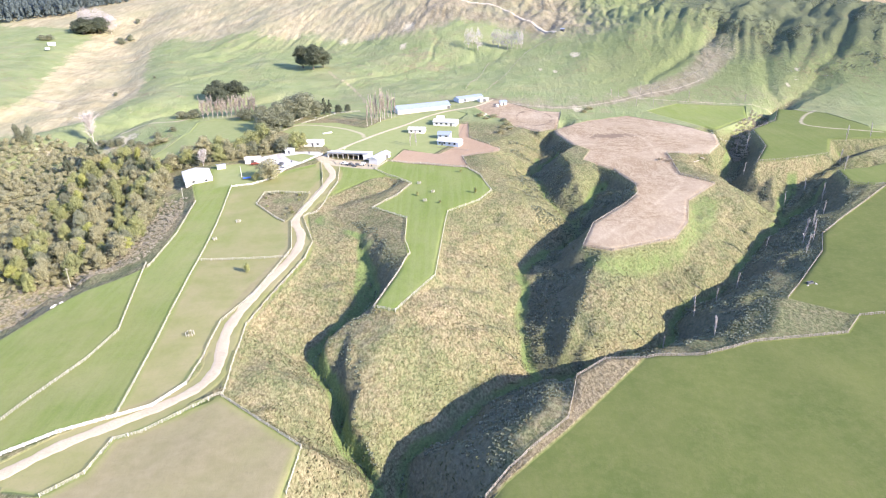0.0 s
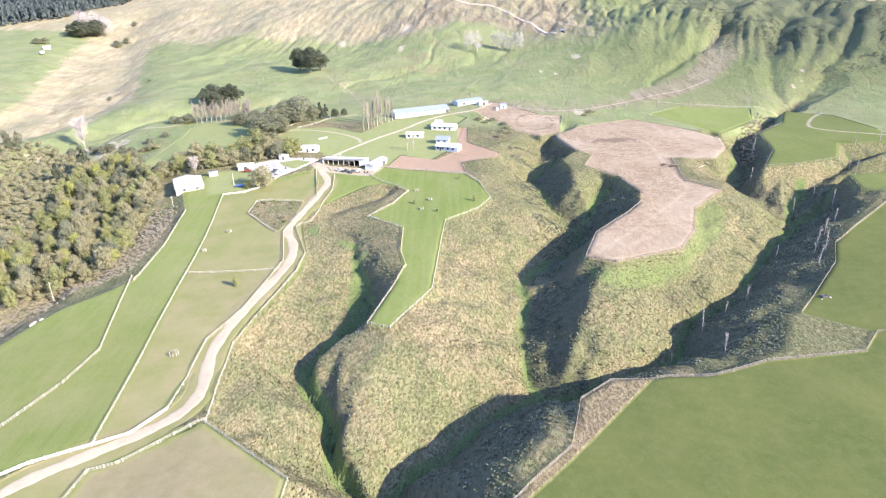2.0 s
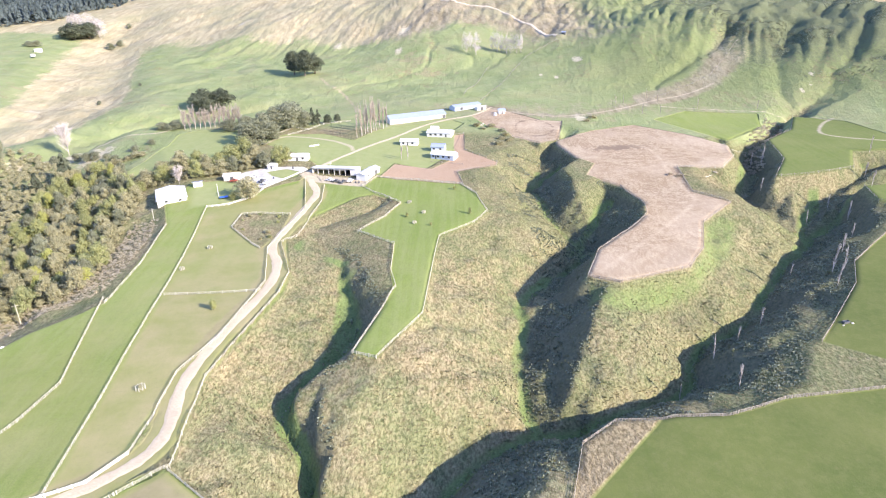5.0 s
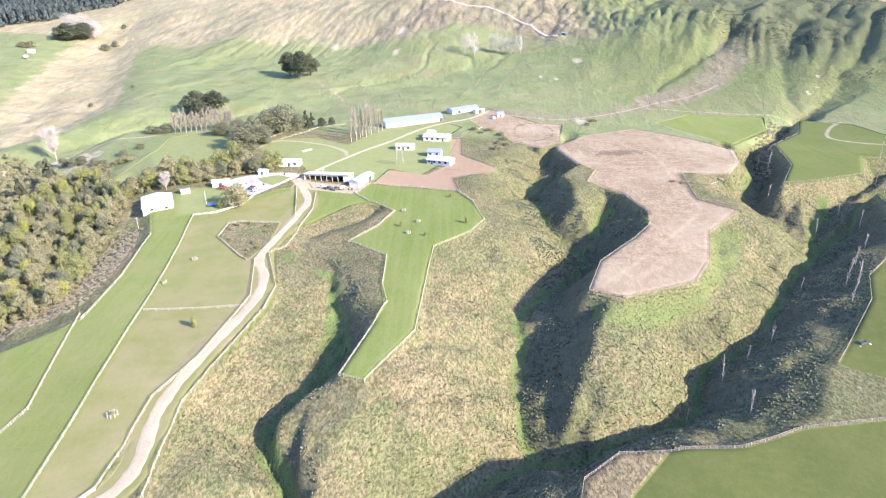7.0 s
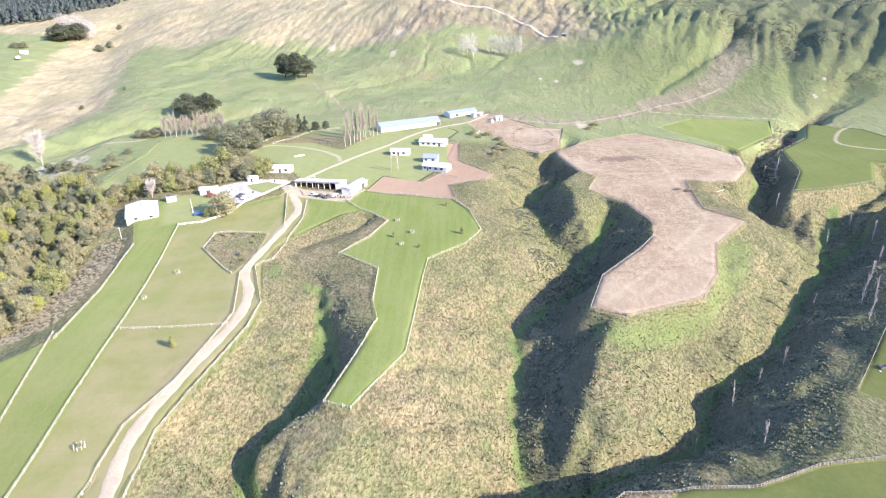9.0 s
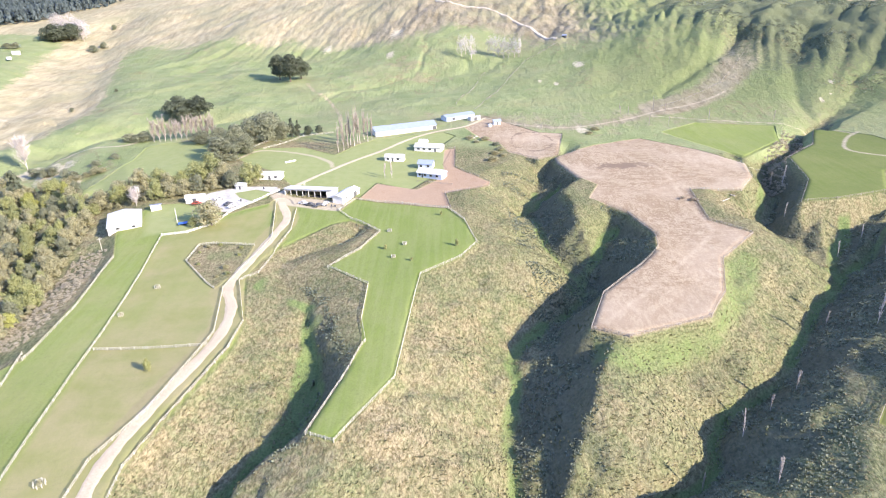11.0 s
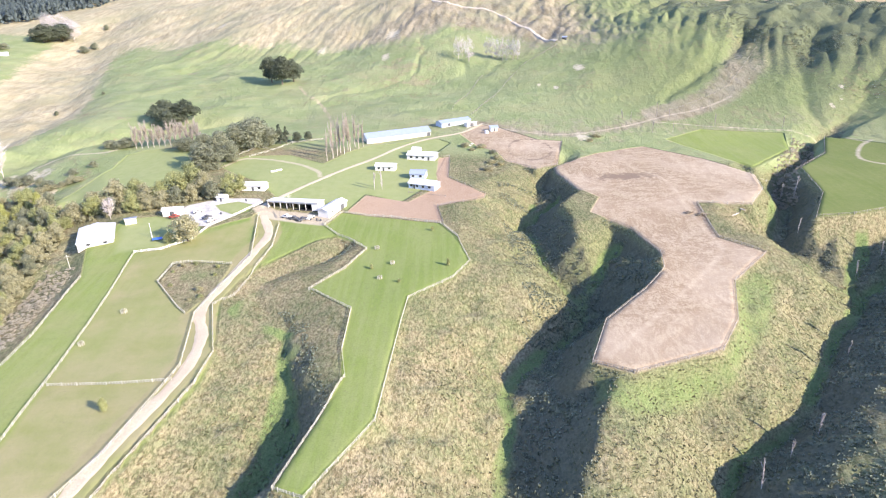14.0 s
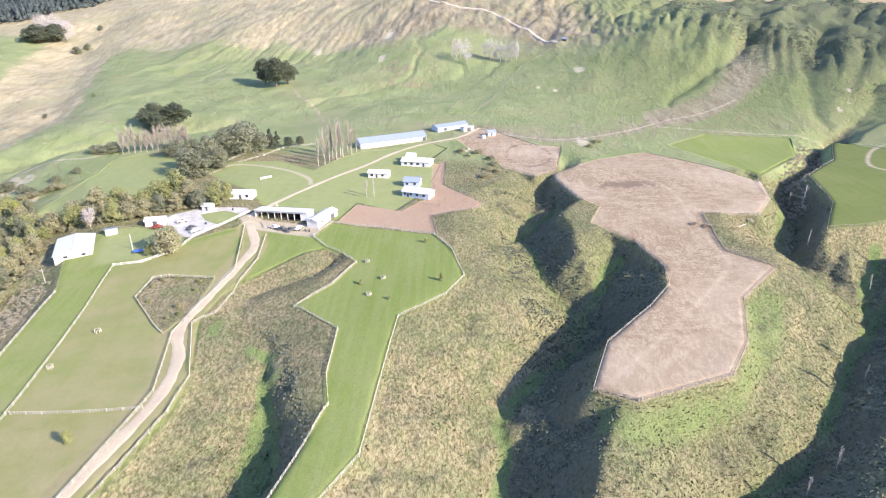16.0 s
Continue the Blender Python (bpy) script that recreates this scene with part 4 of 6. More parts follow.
def solid(name, verts, faces, material, smooth=False):
    """A mesh from arrays of vertices and of faces with the same number of corners."""
    mesh = bpy.data.meshes.new(name)
    mesh.vertices.add(len(verts))
    mesh.vertices.foreach_set("co", np.asarray(verts, np.float32).ravel())
    f = np.asarray(faces, np.int32)
    mesh.loops.add(f.size)
    mesh.loops.foreach_set("vertex_index", f.ravel())
    mesh.polygons.add(len(f))
    mesh.polygons.foreach_set("loop_start", np.arange(0, f.size, f.shape[1], dtype=np.int32))
    if smooth:
        mesh.polygons.foreach_set("use_smooth", np.ones(len(f), bool))
    mesh.update()
    mesh.materials.append(material)
    return mesh


def box(bm, x0, x1, y0, y1, z0, z1, bevel=0.0):
    r = bmesh.ops.create_cube(bm, size=1.0, matrix=Matrix.Translation(((x0 + x1) / 2, (y0 + y1) / 2, (z0 + z1) / 2)) @ Matrix.Diagonal((x1 - x0, y1 - y0, z1 - z0, 1)))
    if bevel:
        edges = list({e for v in r["verts"] for e in v.link_edges})
        bmesh.ops.bevel(bm, geom=edges, offset=bevel, segments=1, affect="EDGES")
    return bm


def tube(bm, a, b, r0, r1, sides=6):
    a, b = Vector(a), Vector(b)
    d = b - a
    m = Matrix.Translation((a + b) / 2) @ d.to_track_quat("Z", "Y").to_matrix().to_4x4()
    bmesh.ops.create_cone(bm, cap_ends=True, segments=sides, radius1=r0, radius2=r1, depth=d.length, matrix=m)
    return bm


def prism(bm, outline, y0, y1):
    """A solid that carries an outline in x and z from y0 to y1."""
    a = [bm.verts.new((x, y0, z)) for x, z in outline]
    b = [bm.verts.new((x, y1, z)) for x, z in outline]
    bm.faces.new(a), bm.faces.new(b[::-1])
    n = len(outline)
    for i in range(n):
        bm.faces.new((a[i], a[(i + 1) % n], b[(i + 1) % n], b[i]))
    bmesh.ops.recalc_face_normals(bm, faces=bm.faces)
    return bm

# ---- trees ----
def crown_mesh(name, seed, lobes, leaves, leaf, spread, tall, material, low=0.25, point=0.0):
    """A crown about 1 m wide and tall units high, made of leaf clumps on several lobes."""
    g = np.random.default_rng(seed)
    c, r = [], []
    for k in range(lobes):
        a, h = g.uniform(0, 2 * math.pi), g.uniform(low, 0.88)
        d = spread * (1 - point * h) * g.uniform(0.25, 1.1) * math.sqrt(max(0.05, 1 - ((h - 0.35) / 0.62) ** 2))
        c.append((d * math.cos(a), d * math.sin(a), h * tall))
        r.append(g.uniform(0.11, 0.22) * (1 - 0.6 * point * h))
    c.append((0, 0, 0.62 * tall)), r.append(0.27 * (1 - 0.5 * point))
    c.append((0, 0, 0.92 * tall)), r.append(0.14 * (1 - 0.5 * point))
    c, r = np.array(c), np.array(r)
    w = r ** 2 / (r ** 2).sum()
    k = g.choice(len(c), leaves, p=w)
    v = g.normal(size=(leaves, 3))
    v /= np.linalg.norm(v, axis=1)[:, None]
    v[:, 2] = np.where(v[:, 2] < -0.3, -0.4 * v[:, 2], v[:, 2])
    p = c[k] + v * (r[k] * g.uniform(0.72, 1.22, leaves))[:, None]
    n = v + g.normal(size=(leaves, 3)) * 0.36
    n /= np.linalg.norm(n, axis=1)[:, None]
    t = np.cross(n, g.normal(size=(leaves, 3)))
    t /= np.linalg.norm(t, axis=1)[:, None]
    b = np.cross(n, t)
    s = (leaf * g.uniform(0.6, 1.4, leaves))[:, None]
    q = np.stack([p - t * s - b * s * 0.5, p + t * s * 0.3 - b * s, p + t * s + b * s * 0.4, p - t * s * 0.2 + b * s], axis=1)
    return soup(name, q, material)


def trunk_mesh(name, seed, tall, thick, limbs, material):
    g = random.Random(seed)
    bm = bmesh.new()
    tube(bm, (0, 0, -0.08 * tall), (0.02, 0.01, tall * 0.45), thick, thick * 0.7)
    tube(bm, (0.02, 0.01, tall * 0.45), (0, 0, tall * 0.9), thick * 0.7, thick * 0.2)
    for k in range(limbs):
        a, h = g.uniform(0, 6.28), g.uniform(0.2, 0.6)
        tube(bm, (0, 0, h * tall), (0.33 * math.cos(a), 0.33 * math.sin(a), min(0.95, h + 0.3) * tall), thick * 0.45, thick * 0.12, 5)
    mesh = bpy.data.meshes.new(name)
    bm.to_mesh(mesh)
    bm.free()
    mesh.materials.append(material)
    return mesh


def bare_mesh(name, seed, upright, twigs, wide, material):
    """Branches of a leafless tree 1 m tall: limbs, boughs and fine twigs in one mesh; also its trunk."""
    g = np.random.default_rng(seed)
    segs, ribbons = [], []
    def grow(p, d, length, r, level):
        steps = 3 if level < 3 else 1
        for i in range(steps):
            e = p + d * length / steps
            if level < 3:
                segs.append((p, e, r * (1 - 0.22 * i), r * (1 - 0.22 * (i + 1))))
            else:
                ribbons.append((p, e, r))
            if level < 3:
                for _ in range(twigs[level]):
                    side = g.normal(size=3)
                    side -= d * side.dot(d)
                    side /= np.linalg.norm(side)
                    nd = d * upright + side * (1 - upright) + np.array([0, 0, 0.25])
                    nd /= np.linalg.norm(nd)
                    grow(p + (e - p) * g.uniform(0, 1), nd, length * g.uniform(0.35, 0.65) * wide, max(r * 0.55, 0.0035), level + 1)
            p = e
            d = d + g.normal(size=3) * 0.09
            d /= np.linalg.norm(d)
    grow(np.array([0, 0, 0.12]), np.array([0.0, 0, 1]), 0.76, 0.013, 1)
    quads = []
    for a, b, r0, r1 in segs:
        d = b - a
        u = np.cross(d, (0.3, 0.5, 0.81))
        u /= np.linalg.norm(u) + 1e-9
        w = np.cross(d / np.linalg.norm(d), u)
        ring = [u, -0.5 * u + 0.87 * w, -0.5 * u - 0.87 * w]
        for i in range(3):
            j = (i + 1) % 3
            quads.append((a + ring[i] * r0, a + ring[j] * r0, b + ring[j] * r1, b + ring[i] * r1))
    for a, b, r in ribbons:
        u = np.cross(b - a, g.normal(size=3))
        u /= np.linalg.norm(u) + 1e-9
        quads.append((a - u * r, a + u * r, b + u * r * 0.5, b - u * r * 0.5))
    return soup(name, np.array(quads), material)


TRUNKS = [trunk_mesh("trunk", k, 0.8, 0.035, 4, BARK) for k in range(3)]
PALE_TRUNK = trunk_mesh("trunk", 9, 0.5, 0.016, 0, PALE_BARK)
KINDS = {
    "olive": [crown_mesh("crown", 100 + k, 34, 3000, 0.024, 0.37, 0.95, LEAF_OLIVE, 0.06) for k in range(4)],
    "green": [crown_mesh("crown", 120 + k, 34, 3000, 0.024, 0.36, 1.0, LEAF_GREEN, 0.06) for k in range(3)],
    "grey": [crown_mesh("crown", 140 + k, 34, 3000, 0.024, 0.36, 0.95, LEAF_GREY, 0.05) for k in range(3)],
    "yellow": [crown_mesh("crown", 150 + k, 18, 2600, 0.025, 0.32, 1.0, LEAF_YELLOW) for k in range(2)],
    "dark": [crown_mesh("crown", 160 + k, 40, 4200, 0.024, 0.34, 0.95, LEAF_DARK, 0.15) for k in range(3)],
    "cone": [crown_mesh("crown", 180 + k, 14, 800, 0.045, 0.42, 1.0, LEAF_DARK, 0.1, 0.85) for k in range(2)],
    "gum": [crown_mesh("crown", 145 + k, 46, 5200, 0.021, 0.37, 0.95, LEAF_GREY, 0.05) for k in range(3)],
    "forest": [crown_mesh("crown", 190 + k, 8, 170, 0.10, 0.36, 1.0, LEAF_FOREST, 0.15, 0.8) for k in range(3)],
}
BARES = {
    "slim": [bare_mesh("bare_crown", 210 + k, 0.80, (0, 6, 8), 0.72, WHITE_BARK) for k in range(2)],
    "poplar": [bare_mesh("bare_crown", 200 + k, 0.80, (0, 7, 12), 0.8, PALE_BARK) for k in range(3)],
    "round": [bare_mesh("bare_crown", 230 + k, 0.50, (0, 8, 14), 1.0, WHITE_BARK) for k in range(2)],
    "brown": [bare_mesh("bare_crown", 240 + k, 0.64, (0, 7, 12), 0.95, BROWN_BARK) for k in range(2)],
}
BARES["plume"] = [crown_mesh("bare_crown", 260 + k, 30, 1100, 0.0165, 0.42, 0.98, TWIGS, 0.15) for k in range(3)]
KINDS["scrub"] = [crown_mesh("crown", 170 + k, 12, 420, 0.045, 0.34, 0.9, LEAF_OLIVE, 0.2) for k in range(3)]
KINDS["brush"] = [crown_mesh("crown", 175 + k, 9, 260, 0.05, 0.40, 0.9, LEAF_BROWN, 0.1) for k in range(3)]
TREE_GROUP = {"olive": "bush trees", "green": "bush trees", "yellow": "bush trees", "grey": "shelter trees", "gum": "shelter trees", "dark": "dark conifers", "cone": "dark conifers", "forest": "plantation pines"}
dice = random.Random(4)


def leafy(kind, x, y, wide, tall, label, sink=0.1, group=""):
    tree = thing("tree", x, y, dice.uniform(0, 360), label, "tree", group or TREE_GROUP[kind], height(x, y) - sink)
    crown = dice.choice(KINDS[kind])
    lift = 0.05 * tall
    share("trunk", dice.choice(TRUNKS), Matrix.Diagonal((wide, wide, tall, 1)), tree)
    share("crown", crown, Matrix.Translation((0, 0, lift)) @ Matrix.Diagonal((wide, wide, (tall - lift), 1)), tree)
    return tree


def leafless(kind, x, y, wide, tall, label, group, sink=0.1):
    tree = thing("tree", x, y, dice.uniform(0, 360), label, "bare tree", group, height(x, y) - sink)
    share("trunk", PALE_TRUNK, Matrix.Diagonal((tall * 0.9, tall * 0.9, tall, 1)), tree)
    share("bare_crown", dice.choice(BARES[kind]), Matrix.Diagonal((wide * tall, wide * tall, tall, 1)), tree)
    return tree


def scatter(outline, gap, seed, tries=6000):
    """Places inside an outline, no nearer to one another than gap."""
    g = random.Random(seed)
    xs, ys = [p[0] for p in outline], [p[1] for p in outline]
    cand = np.array([(g.uniform(min(xs), max(xs)), g.uniform(min(ys), max(ys))) for _ in range(tries)])
    cand = cand[inside(cand[:, 0], cand[:, 1], outline) > 0]
    kept = np.zeros((0, 2))
    for p in cand:
        if not len(kept) or np.min(np.hypot(*(kept - p).T)) > gap:
            kept = np.vstack([kept, p])
    return kept


def canopy(name, places, kind, wide, tall, label, category, seed):
    """Many crowns that nobody could count, joined into one object."""
    g = np.random.default_rng(seed)
    made = []
    z = land(places[:, 0], places[:, 1])[0]
    shapes = []
    for mesh in KINDS[kind]:
        co = np.zeros(len(mesh.vertices) * 3, np.float32)
        mesh.vertices.foreach_get("co", co)
        shapes.append(co.reshape(-1, 4, 3))
    for (x, y), h in zip(places, z):
        t, a, w = g.uniform(*tall), g.uniform(0, 6.28), g.uniform(*wide)
        q = shapes[g.integers(len(shapes))] * np.array([w, w, t])
        c, s = math.cos(a), math.sin(a)
        made.append(np.stack([q[..., 0] * c - q[..., 1] * s + x, q[..., 0] * s + q[..., 1] * c + y, q[..., 2] + h - 0.3], axis=-1))
    ob = new(name, soup(name, np.concatenate(made), KINDS[kind][0].materials[0]))
    return tagged(ob, label, category, kind="stuff")

# ---- farm buildings ----
def gable(name, x, y, turn, long, deep, wall, rise, walls, roof, label, category, over=0.5, windows=(), doors=(), group="", skillion=False, porch=False):
    """A building whose ridge runs along its own x; (x, y) is the middle of its plan."""
    b = thing(name, x, y, turn, label, category, group)
    dx, dy = long / 2, deep / 2
    c, s = math.cos(radians(turn)), math.sin(radians(turn))
    low = min(height(x + c * i * dx - s * j * dy, y + s * i * dx + c * j * dy) for i in (-1, 1) for j in (-1, 1)) - b.matrix_world.translation.z - 0.3
    bm = bmesh.new()
    if skillion:
        outline = [(-dy, low), (dy, low), (dy, wall), (-dy, wall + rise)]
    else:
        outline = [(-dy, low), (dy, low), (dy, wall), (0, wall + rise), (-dy, wall)]
    a = [bm.verts.new((-dx, p, q)) for p, q in outline]
    e = [bm.verts.new((dx, p, q)) for p, q in outline]
    bm.faces.new(a), bm.faces.new(e[::-1])
    for i in range(len(outline)):
        j = (i + 1) % len(outline)
        bm.faces.new((a[i], a[j], e[j], e[i]))
    bmesh.ops.recalc_face_normals(bm, faces=bm.faces)
    part("wall", bm, walls, b)
    sheets = [((-dy - over, wall + rise + over * rise / deep), (dy + over, wall - over * rise / deep))] if skillion else [((0, wall + rise), (-dy - over, wall - over * rise / dy)), ((0, wall + rise), (dy + over, wall - over * rise / dy))]
    for (p0, q0), (p1, q1) in sheets:
        bm = bmesh.new()
        n = max(6, int(long / 0.9))
        rows = []
        for k in range(n + 1):
            xx = -dx - over + (long + 2 * over) * k / n
            lift = 0.06 + (0.05 if k % 2 else 0.0)
            rows.append([bm.verts.new((xx, p, q + h)) for p, q, h in ((p0, q0, lift), (p1, q1, lift), (p1, q1, lift - 0.1), (p0, q0, lift - 0.1))])
        for u, w in zip(rows[:-1], rows[1:]):
            for i in range(4):
                bm.faces.new((u[i], u[(i + 1) % 4], w[(i + 1) % 4], w[i]))
        bm.faces.new(rows[0]), bm.faces.new(rows[-1][::-1])
        bmesh.ops.recalc_face_normals(bm, faces=bm.faces)
        part("roof", bm, roof, b)
    if not skillion:
        cap = part("ridge_cap", prism(bmesh.new(), [(-0.3, 0), (0.3, 0), (0, 0.15)], -dx - over, dx + over), roof, b)
        cap.matrix_local = pose(0, 0, wall + rise + 0.07, 0, 0, 90)
    for side, at, w, z0, z1 in windows:
        win = new("window")
        win.parent = b
        win.matrix_local = pose(at, -dy - 0.03, 0) if side == "s" else (pose(-dx - 0.03, at, 0, 0, 0, -90) if side == "w" else pose(at, dy + 0.03, 0, 0, 0, 180))
        bm = bmesh.new()
        for r in ((-w / 2, w / 2, z0, z0 + 0.08), (-w / 2, w / 2, z1 - 0.08, z1), (-w / 2, -w / 2 + 0.08, z0 + 0.08, z1 - 0.08), (w / 2 - 0.08, w / 2, z0 + 0.08, z1 - 0.08)):
            box(bm, r[0], r[1], -0.06, 0.02, r[2], r[3])
        part("frame", bm, WHITE, win)
        part("pane", box(bmesh.new(), -w / 2 + 0.08, w / 2 - 0.08, -0.02, 0.01, z0 + 0.08, z1 - 0.08), GLASS, win)
    for at, w, h in doors:
        part("door", box(bmesh.new(), at - w / 2, at + w / 2, -dy - 0.08, -dy - 0.02, 0, h, 0.02), STEEL, b)
    if porch:
        lid = part("verandah_roof", prism(bmesh.new(), [(-dx, 0), (dx, 0), (dx, 0.1), (-dx, 0.1)], -2.6, 0), roof, b)
        lid.matrix_local = pose(0, -dy, wall - 0.35, 6)
        for k in range(4):
            xx = -dx + 0.2 + (long - 0.4) * k / 3
            part("verandah_post", box(bmesh.new(), xx - 0.07, xx + 0.07, -dy - 2.4, -dy - 2.26, low, wall - 0.55), WHITE, b)
    return b


def implement_shed(x, y, turn, long, deep, bays):
    """An open-fronted shed with posts between its bays, closed at its back and sides; (x, y) is the middle of its front."""
    s = thing("implement_shed", x, y, turn, "long open-fronted farm shed with pale roof beside the yard", "shed")
    h0, h1, half = 4.3, 3.3, long / 2
    part("back_wall", box(bmesh.new(), -half, half, deep - 0.15, deep, -1.0, h1), WALL_CREAM, s)
    for k in (-1, 1):
        side = part("side_wall", prism(bmesh.new(), [(0, -1.0), (deep - 0.15, -1.0), (deep - 0.15, h1), (0, h0)], 0, 0.15), WALL_CREAM, s)
        side.matrix_local = pose(half - 0.15 if k > 0 else -half, 0, 0, 0, 0, 90) @ pose(0, -0.15, 0)
    # slab and partitions are coloured near-black to deepen the shade in the bays
    part("floor_slab", box(bmesh.new(), -half + 0.16, half - 0.16, 0.0, deep - 0.16, -0.6, 0.06), DARK, s)
    part("fascia", box(bmesh.new(), -half, half, -0.18, -0.02, h0 - 0.9, h0), WHITE, s)
    step = long / bays
    for k in range(bays + 1):
        xx = -half + step * k
        part("post", box(bmesh.new(), xx - 0.13, xx + 0.13, -0.02, 0.24, -1.0, h0 - 0.05, 0.02), WHITE, s)
    for k in range(1, bays):
        if k % 3 == 0:
            xx = -half + step * k
            part("partition", box(bmesh.new(), xx - 0.06, xx + 0.06, 0.26, deep - 0.17, 0.08, h1 - 0.1), DARK, s)
    part("shutter", box(bmesh.new(), half - step + 0.14, half - 0.14, 0.05, 0.15, 0.0, h0 - 0.9), WHITE, s)
    bm = bmesh.new()
    n = 40
    rows = []
    for k in range(n + 1):
        xx = -half - 0.4 + (long + 0.8) * k / n
        lift = 0.05 + 0.05 * (k % 2)
        rows.append([bm.verts.new(p) for p in ((xx, -0.9, h0 + 0.12 + lift), (xx, deep + 0.4, h1 + lift), (xx, deep + 0.4, h1 - 0.08 + lift), (xx, -0.9, h0 + 0.04 + lift))])
    for u, w in zip(rows[:-1], rows[1:]):
        for i in range(4):
            bm.faces.new((u[i], u[(i + 1) % 4], w[(i + 1) % 4], w[i]))
    bm.faces.new(rows[0]), bm.faces.new(rows[-1][::-1])
    bmesh.ops.recalc_face_normals(bm, faces=bm.faces)
    part("roof", bm, ROOF, s)
    return s


implement_shed(-61.5, 394.0, -13, 27, 7.5, 8)
gable("store_shed", -41.5, 392.0, 67, 17, 6.0, 3.1, 0.9, WHITE, ROOF, "white gabled store joined to the open farm shed", "shed", windows=[("s", -5, 1.4, 1.2, 2.4)], doors=[(4, 3.2, 3.0)])
gable("long_barn", -18.8, 526.5, 22, 45, 12, 3.3, 2.3, WALL_CREAM, ROOF_SKY, "long low barn with bluish metal roof and pale walls", "barn", doors=[(21, 2.6, 2.6)], windows=[("s", k, 0.9, 1.7, 2.3) for k in (-12, 1)])
gable("yard_barn", 20.2, 558.2, 29, 24, 9, 2.7, 1.1, WALL_BLUE, ROOF_BLUE, "blue-grey roofed barn beside the stock yards", "barn", doors=[(-6, 2.4, 2.0)])
gable("yard_barn", 32.2, 551.5, 29, 8, 5, 2.3, 0.7, WHITE, ROOF, "small pale barn beside the stock yards", "barn", skillion=True, doors=[(0, 3.0, 2.4)])
gable("house", 0.3, 477.0, -16, 17.5, 8, 2.9, 1.4, WHITE, ROOF, "white single-storey house with a pale metal roof", "house", windows=[("s", k, 1.8, 0.9, 2.3) for k in (-6, -2.4, 1.5)] + [("w", 0, 1.6, 0.9, 2.2)], doors=[(5, 1.1, 2.1)])
gable("house", -3.6, 485.0, -16, 5, 5, 3.2, 1.6, WHITE, ROOF, "small white wing behind the single-storey house", "house")
gable("cabin", -20.3, 455.5, -11, 11.5, 5.5, 2.8, 1.1, WHITE, ROOF, "small white cabin standing on the lawn", "cabin", windows=[("s", -3.6, 1.6, 0.8, 2.2), ("s", 2.6, 1.6, 0.9, 2.2), ("w", 0, 2.2, 0.5, 2.3)], doors=[(-0.8, 1.0, 2.1)])
gable("house", 2.8, 423.5, -26, 15.5, 7, 2.9, 1.6, WALL_BLUE, ROOF, "pale blue house with a white metal roof", "house", windows=[("s", k, 1.7, 0.9, 2.3) for k in (-6, -2.6, 1.0, 4.8)] + [("w", 0, 1.8, 0.9, 2.2)], porch=False, doors=[(-4.3, 1.1, 2.1)])
gable("house", -0.8, 439.5, -12, 8.5, 6, 3.0, 1.5, WALL_BLUE, ROOF_BLUE, "small blue-roofed house beside the pale blue house", "house", windows=[("s", -2.4, 1.6, 0.9, 2.3), ("s", 1.8, 1.6, 0.9, 2.3), ("w", 0, 1.6, 0.9, 2.2)])
gable("cabin", -88.0, 423.0, -5, 12.5, 6.5, 2.8, 1.2, WHITE, ROOF, "low white cabin inside the looping track", "cabin", windows=[("s", k, 1.6, 0.9, 2.2) for k in (-4.4, 3.6)], doors=[(0, 1.2, 2.1)])
gable("house", -148.5, 370.5, 114, 23, 15, 2.6, 1.3, WHITE, ROOF, "broad white low-roofed house at the edge of the bush", "house", windows=[("s", k, 1.8, 1.0, 2.2) for k in (-7, -2, 4)] + [("w", k, 1.8, 1.0, 2.2) for k in (-4, 3)], doors=[(8, 1.1, 2.1)])
gable("garden_shed", -138.0, 383.5, 24, 5, 3.5, 2.3, 0.6, WALL_CREAM, ROOF_BLUE, "little grey lean-to behind the low-roofed house", "shed", skillion=True)
gable("garden_shed", -120.8, 392.8, 8, 9, 5, 2.6, 1.0, WHITE, ROOF, "small white shed at the edge of the paved yard", "shed", doors=[(0, 2.0, 2.0)])
gable("garden_shed", -100.7, 407.6, -12, 5, 3.5, 2.4, 0.9, WHITE, ROOF, "little white shed below the shelter trees", "shed", doors=[(0, 1.0, 2.0)])
gable("pump_house", 47.8, 535.3, 10, 5, 4, 2.6, 1.0, WHITE, ROOF_BLUE, "small white pump house on bare ground", "shed", doors=[(0, 1.0, 2.0)])
gable("roadside_hut", 136.0, 772.0, -30, 4, 3, 2.2, 0.8, STEEL, ROOF_BLUE, "small hut where the hill road meets the paddocks", "hut")
gable("farm_shed", -556.0, 958.0, 20, 9, 6, 3.0, 1.2, WHITE, ROOF, "white shed on the far grassy terrace", "shed")


# ---- yard things ----
def water_tank(x, y, r, tall, label):
    t = thing("water_tank", x, y, 0, label, "water tank")
    part("shell", tube(bmesh.new(), (0, 0, -0.3), (0, 0, tall), r, r, 20), CONCRETE, t)
    part("lid", tube(bmesh.new(), (0, 0, tall), (0, 0, tall + 0.35), r + 0.05, r * 0.3, 20), CONCRETE, t)
    return t


water_tank(42.5, 528.7, 1.3, 1.9, "round pale concrete water tank on bare ground")
water_tank(-534.4, 907.5, 3.0, 2.6, "round pale tank beside the far shed")


